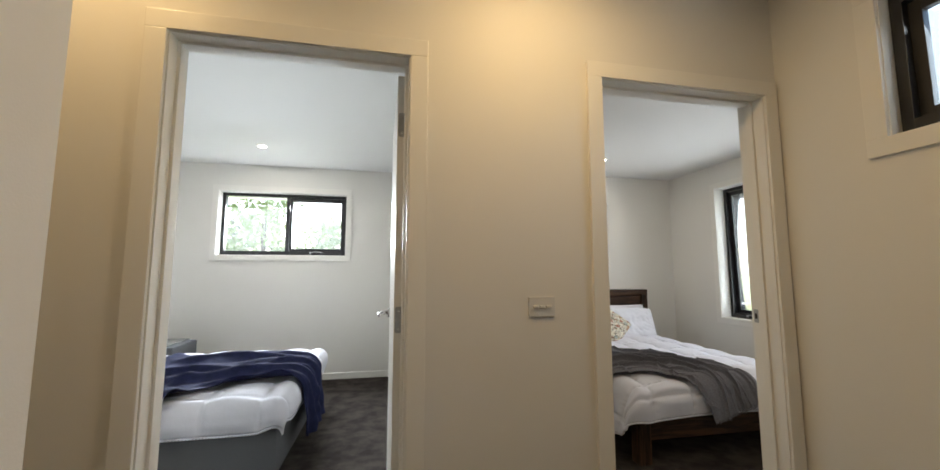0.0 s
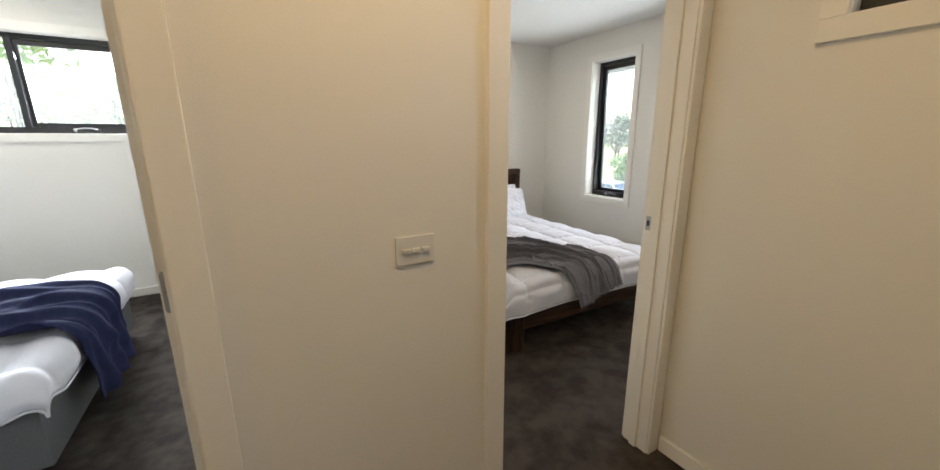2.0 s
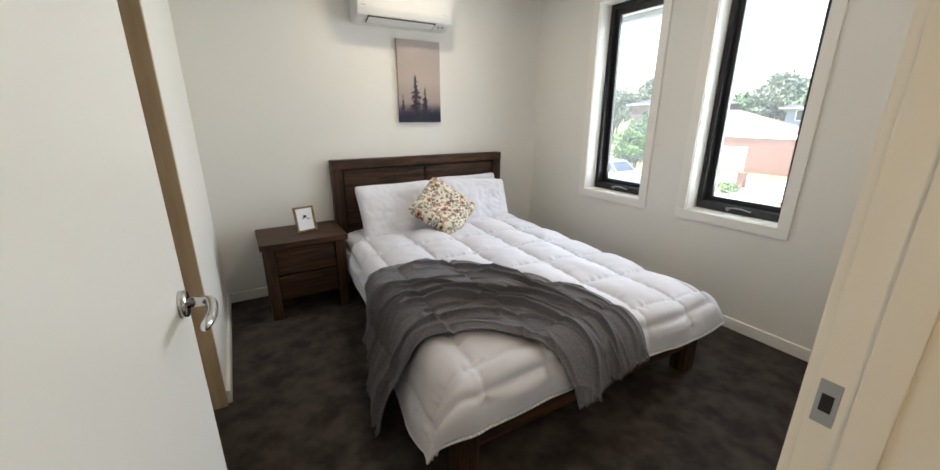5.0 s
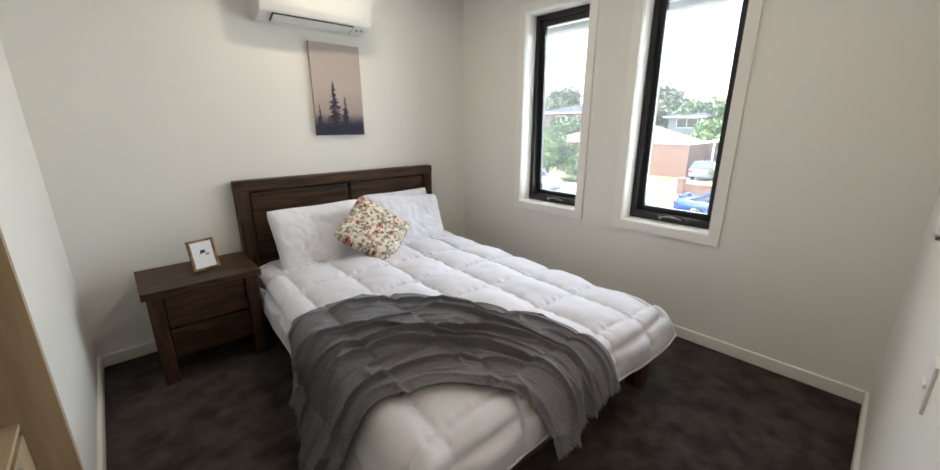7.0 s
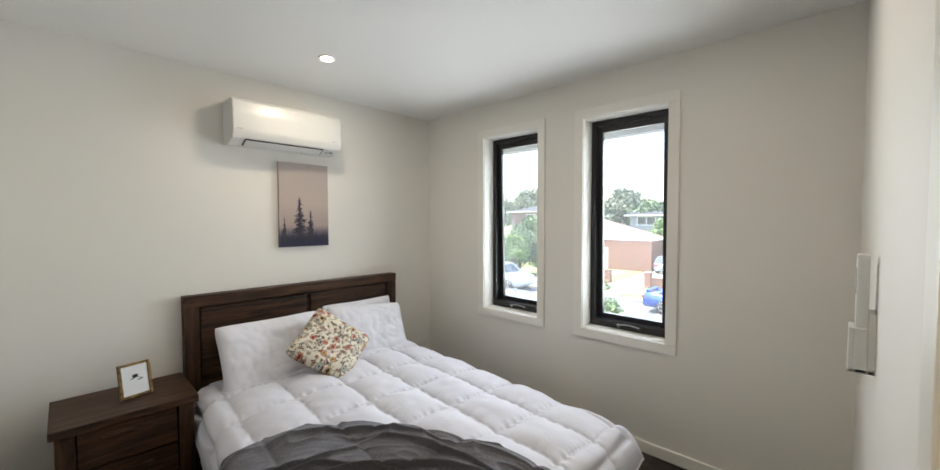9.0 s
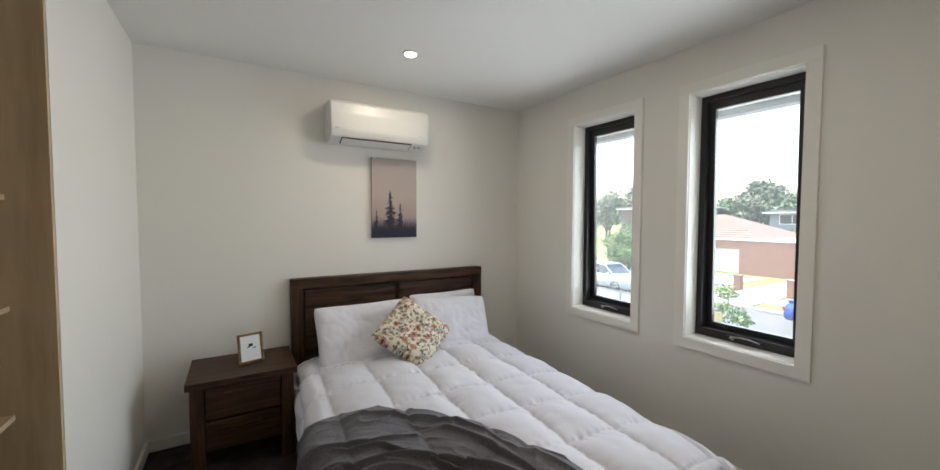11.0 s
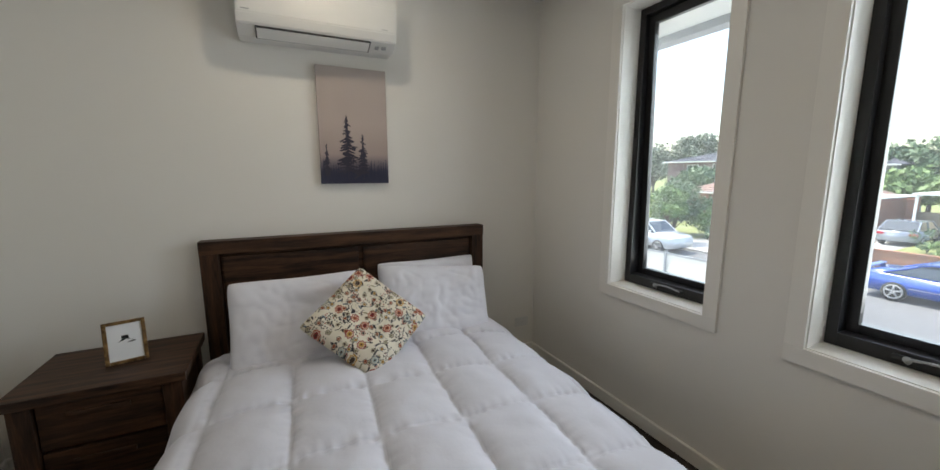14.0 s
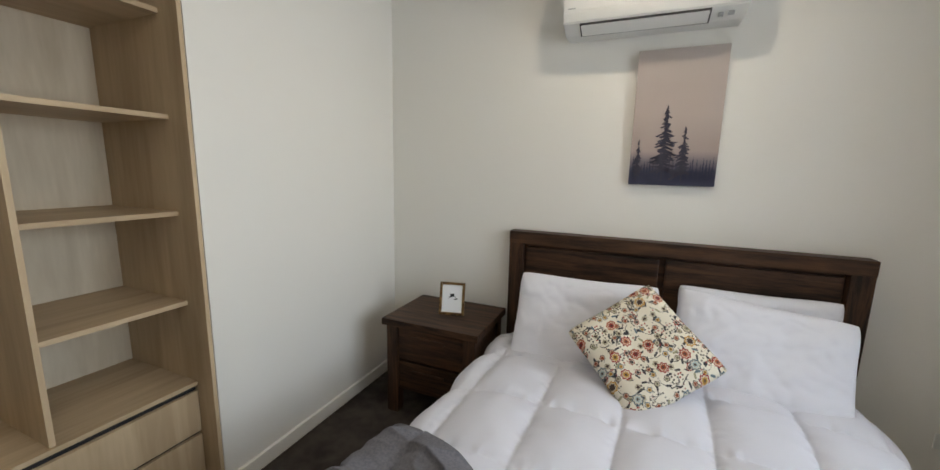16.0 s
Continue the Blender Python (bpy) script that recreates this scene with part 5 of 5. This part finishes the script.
part("wall", boxes((0, 7, -2.95, 0.9, 0, 2.70), (0.0, 7, 0.9, 2.9, 2.0, 2.70), (0, 7, 2.9, 3.2, 0, 2.70), (6.8, 7, 0.9, 2.9, 0, 2.0)), BRICK, gar)
part("coping", boxes((-0.05, 7.05, -3.0, 3.25, 2.70, 2.78)), WHITEP, gar, "white parapet coping")
part("roller_door", boxes(*[(0.12, 0.16, 0.9, 2.9, 0.05 + k * 0.2, 0.235 + k * 0.2) for k in range(10)]), WHITEP, gar, "white slatted roller door")


def brick_pier(x, y, top, label):
    root = thing("brick_pier", label, "pier", (x, y, G))
    part("shaft", boxes((-0.2, 0.2, -0.2, 0.2, 0, top - G), bevel=0.01), BRICK, root)
    part("cap", boxes((-0.24, 0.24, -0.24, 0.24, top - G, top - G + 0.08), bevel=0.01), BRICK, root)
    return root


brick_pier(28.0, 11.05, -2.05, "squat orange brick pier at the end of the front wall")
brick_pier(28.0, 13.8, -2.1, "squat orange brick pier beside the driveway")
brick_pier(40.0, 13.1, -0.45, "tall orange brick gate pier beside the fence")
lw = thing("front_wall", "low orange brick front garden wall beside the footpath", "wall", (28.0, 4.0, G))
part("wall", boxes((-0.11, 0.11, -14, 6.85, 0, 0.62)), BRICK, lw)
part("coping", boxes((-0.14, 0.14, -14, 6.85, 0.62, 0.70), bevel=0.01), BRICK, lw)
structure("garden_lawn", boxes((28.12, 37.0, -10, 10.9, G, G + 0.35)), GRASS, "raised sunny front lawn")
pal = thing("paling_fence", "grey timber paling fence between the two houses", "fence", (41, 12.2, G))
PALG = material("weathered palings", (0.25, 0.23, 0.20), 0.85, scale=4, amount=0.7)
for k in range(26):
    part("paling", boxes((0, 0.02, -1.6 + k * 0.1, -1.51 + k * 0.1, 0, 1.75)), PALG, pal)
part("rail", boxes((0.02, 0.06, -1.6, 1.0, 0.4, 0.48)), PALG, pal)
part("rail", boxes((0.02, 0.06, -1.6, 1.0, 1.3, 1.38)), PALG, pal)
for k, (x, y, h) in enumerate(((29.5, 8.9, 0.9), (30.2, 7.6, 1.2), (29.2, 6.6, 1.15), (31.0, 9.8, 1.3), (30.6, 5.6, 0.9), (36.6, 9.5, 1.5), (36.8, 8.0, 1.0), (36.8, 6.6, 0.9), (36.8, 5.2, 1.0))):
    b = tree(("rose bush with red and pink flowers on the raised lawn" if k < 5 else "low garden shrub against the cream house"), (x, y, G + 0.35), h, h * 0.55, LEAF if k % 2 else LEAF_L, 120 + k, 600, 0.06, 0.1, 7, "bush")
    if k in (1, 2, 4):
        me = leaves([(0, 0, h * 0.75, h * 0.4)], 120, 0.05, 300 + k)
        me.materials.append(ROSE)
        o = new("blossoms", me)
        o.parent = b
        tagged(o, "red rose blossoms")

# near fences
fence = thing("metal_fence", "white sheet metal fence with grey posts and a braced gate", "fence", (11, 12, G))
FEN = material("cream fence sheet", (0.66, 0.65, 0.62), 0.6)
for k in range(8):
    y0 = 8.05 - 12 + k * 1.25
    part("sheet", boxes((0, 0.02, y0 + 0.03, y0 + 1.22, 0.15, 2.28)), FEN, fence)
    part("post", boxes((-0.03, 0.03, y0 - 0.03, y0 + 0.03, 0, 2.34)), GUTTER, fence, "grey steel post")
part("rail", boxes((-0.025, 0.0, -3.95, 6.0, 2.26, 2.31)), GUTTER, fence, "grey top rail")
part("rail", boxes((-0.025, 0.0, -3.95, 6.0, 1.25, 1.29)), GUTTER, fence, "grey middle rail")
bm = bmesh.new()
rod(bm, (-0.03, -3.0, 1.27), (-0.03, -1.5, 1.62), 0.015, n=6)
rod(bm, (-0.03, -1.5, 1.62), (-0.03, 0.0, 1.27), 0.015, n=6)
part("brace", bm, GUTTER, fence, "grey diagonal brace")
tf = thing("timber_fence", "new yellow timber paling fence beside the metal fence", "fence", (11, 7.2, G))
for k in range(15):
    part("paling", boxes((0, 0.02, -0.72 + k * 0.1, -0.625 + k * 0.1, 0.02, 2.25)), PALING, tf)
part("rail", boxes((0.02, 0.07, -0.72, 0.78, 1.9, 1.98)), PALING, tf)
part("rail", boxes((0.02, 0.07, -0.72, 0.78, 0.5, 0.58)), PALING, tf)


def wheel(parent, x, y, r, side):
    bm = bmesh.new()
    rod(bm, (x - 0.1, y, r), (x + 0.1, y, r), r, n=28)
    w = part("wheel", bm, TYRE, parent, "black tyre", True)
    bm = bmesh.new()
    xs = x + side * 0.101
    rod(bm, (xs, y, r), (xs + side * 0.012, y, r), r * 0.22, n=14)
    for k in range(5):
        a = k * math.tau / 5 + 0.3
        rod(bm, (xs, y, r), (xs, y + math.cos(a) * r * 0.66, r + math.sin(a) * r * 0.66), r * 0.10, r * 0.07, n=6)
    for k in range(24):
        a, b = k * math.tau / 24, (k + 1) * math.tau / 24
        rod(bm, (xs, y + math.cos(a) * r * 0.68, r + math.sin(a) * r * 0.68), (xs, y + math.cos(b) * r * 0.68, r + math.sin(b) * r * 0.68), 0.022, n=6)
    part("rim", bm, STEEL, w, "silver alloy rim", True)


def car(label, at, rz, paint, side_pts, cabin, length, wheels, half=0.9, r=0.32, spoiler=False):
    """built along y with its nose to lower y. side_pts: body outline (y, z); cabin: outline of the glasshouse."""
    root = thing("car", label, "car", at, rz)
    bm = bmesh.new()
    prism(bm, side_pts, -half, half, "x")
    bmesh.ops.bevel(bm, geom=bm.edges[:], offset=0.07, segments=3, affect="EDGES")
    part("body", bm, paint, root, smooth=True)
    bm = bmesh.new()
    ins = 0.16
    lo = [bm.verts.new((s * (half - 0.05 if k in (0, len(cabin) - 1) else half - ins), y, z)) for s in (-1,) for k, (y, z) in enumerate(cabin)]
    hi = [bm.verts.new((s * (half - 0.05 if k in (0, len(cabin) - 1) else half - ins), y, z)) for s in (1,) for k, (y, z) in enumerate(cabin)]
    n = len(cabin)
    bm.faces.new(lo)
    bm.faces.new(hi[::-1])
    for k in range(n):
        bm.faces.new((lo[k], hi[k], hi[(k + 1) % n], lo[(k + 1) % n]))
    bmesh.ops.recalc_face_normals(bm, faces=bm.faces[:])
    part("glasshouse", bm, CARGLASS, root, "tinted side and end windows")
    top = cabin[1:-1]
    bm = bmesh.new()
    prism(bm, [(y, z + 0.004) for y, z in top] + [(y, z + 0.045) for y, z in reversed(top)], -(half - ins + 0.02), half - ins + 0.02, "x")
    part("roof", bm, paint, root, smooth=False)
    ym = (cabin[1][0] + cabin[-2][0]) / 2
    for s in (-1, 1):
        bm = bmesh.new()
        rod(bm, (s * (half - 0.04), ym, cabin[0][1]), (s * (half - ins + 0.01), ym, top[0][1] + 0.02), 0.035, n=6)
        part("pillar", bm, paint, root)
        for (a, b) in ((cabin[0], cabin[1]), (cabin[-1], cabin[-2])):
            bm = bmesh.new()
            rod(bm, (s * (half - 0.05), *a), (s * (half - ins + 0.005), *b), 0.035, n=6)
            part("pillar", bm, paint, root)
        part("trim_strip", boxes((s * half - 0.004 * s, s * half + 0.008 * s, side_pts[0][0] * 0 - length * 0.24, length * 0.22, 0.50, 0.525)), CHROME, root, "bright side strip")
        part("mirror", boxes((s * half, s * (half + 0.14), cabin[0][0] + 0.25, cabin[0][0] + 0.33, cabin[0][1] + 0.02, cabin[0][1] + 0.13), bevel=0.02), paint, root)
        part("headlight", boxes((s * (half - 0.38), s * (half - 0.06), -length / 2 - 0.005, -length / 2 + 0.1, 0.52, 0.66), bevel=0.02), PLASTIC, root, "clear headlight")
        part("tail_light", boxes((s * (half - 0.34), s * (half + 0.003), length / 2 - 0.12, length / 2 + 0.006, 0.68, 0.82), bevel=0.02), ROSE, root, "red tail light")
    for y in wheels:
        for s in (-1, 1):
            wheel(root, s * (half - 0.08), y, r, s)
    if spoiler:
        part("spoiler", boxes((-0.7, 0.7, length / 2 - 0.3, length / 2 - 0.08, 1.03, 1.07), (-0.66, -0.6, length / 2 - 0.26, length / 2 - 0.12, 0.9, 1.03), (0.6, 0.66, length / 2 - 0.26, length / 2 - 0.12, 0.9, 1.03), bevel=0.01), paint, root, "blue boot spoiler")
    return root


def paint(name, c):
    m = material(name, c, 0.25, 0.1)
    m.node_tree.nodes["Principled BSDF"].inputs["Coat Weight"].default_value = 0.7
    return m


sedan = [(-2.42, 0.25), (-2.44, 0.62), (-2.2, 0.74), (-1.1, 0.92), (1.6, 0.98), (2.38, 0.95), (2.44, 0.6), (2.38, 0.28)]
car("glossy blue sedan with a boot spoiler parked on the street", (21.5, 6.35, G + 0.02), 0, paint("blue car paint", (0.008, 0.06, 0.34)), sedan, [(-1.15, 0.90), (-0.48, 1.27), (-0.15, 1.345), (0.30, 1.37), (0.72, 1.33), (1.00, 1.25), (1.75, 0.94)], 4.88, (-1.38, 1.42), 0.91, 0.33, True)
suv = [(-2.2, 0.3), (-2.25, 0.8), (-2.05, 0.95), (-1.05, 1.08), (2.1, 1.10), (2.22, 0.9), (2.2, 0.32)]
car("white compact sport utility car parked beyond the fence", (21.4, 18.4, G + 0.02), 0, paint("white car paint", (0.72, 0.73, 0.74)), suv, [(-1.15, 1.05), (-0.5, 1.58), (1.6, 1.62), (2.08, 1.08)], 4.45, (-1.35, 1.35), 0.9, 0.35)
hatch = [(-2.1, 0.28), (-2.14, 0.65), (-1.2, 0.92), (1.95, 0.98), (2.1, 0.75), (2.08, 0.3)]
car("silver grey hatchback parked in the driveway, rear to the street", (36.6, 12.0, G + 0.05), 90, paint("silver car paint", (0.30, 0.33, 0.38)), hatch, [(-1.15, 0.9), (-0.4, 1.42), (1.3, 1.45), (2.0, 0.97)], 4.25, (-1.3, 1.3), 0.88, 0.31)
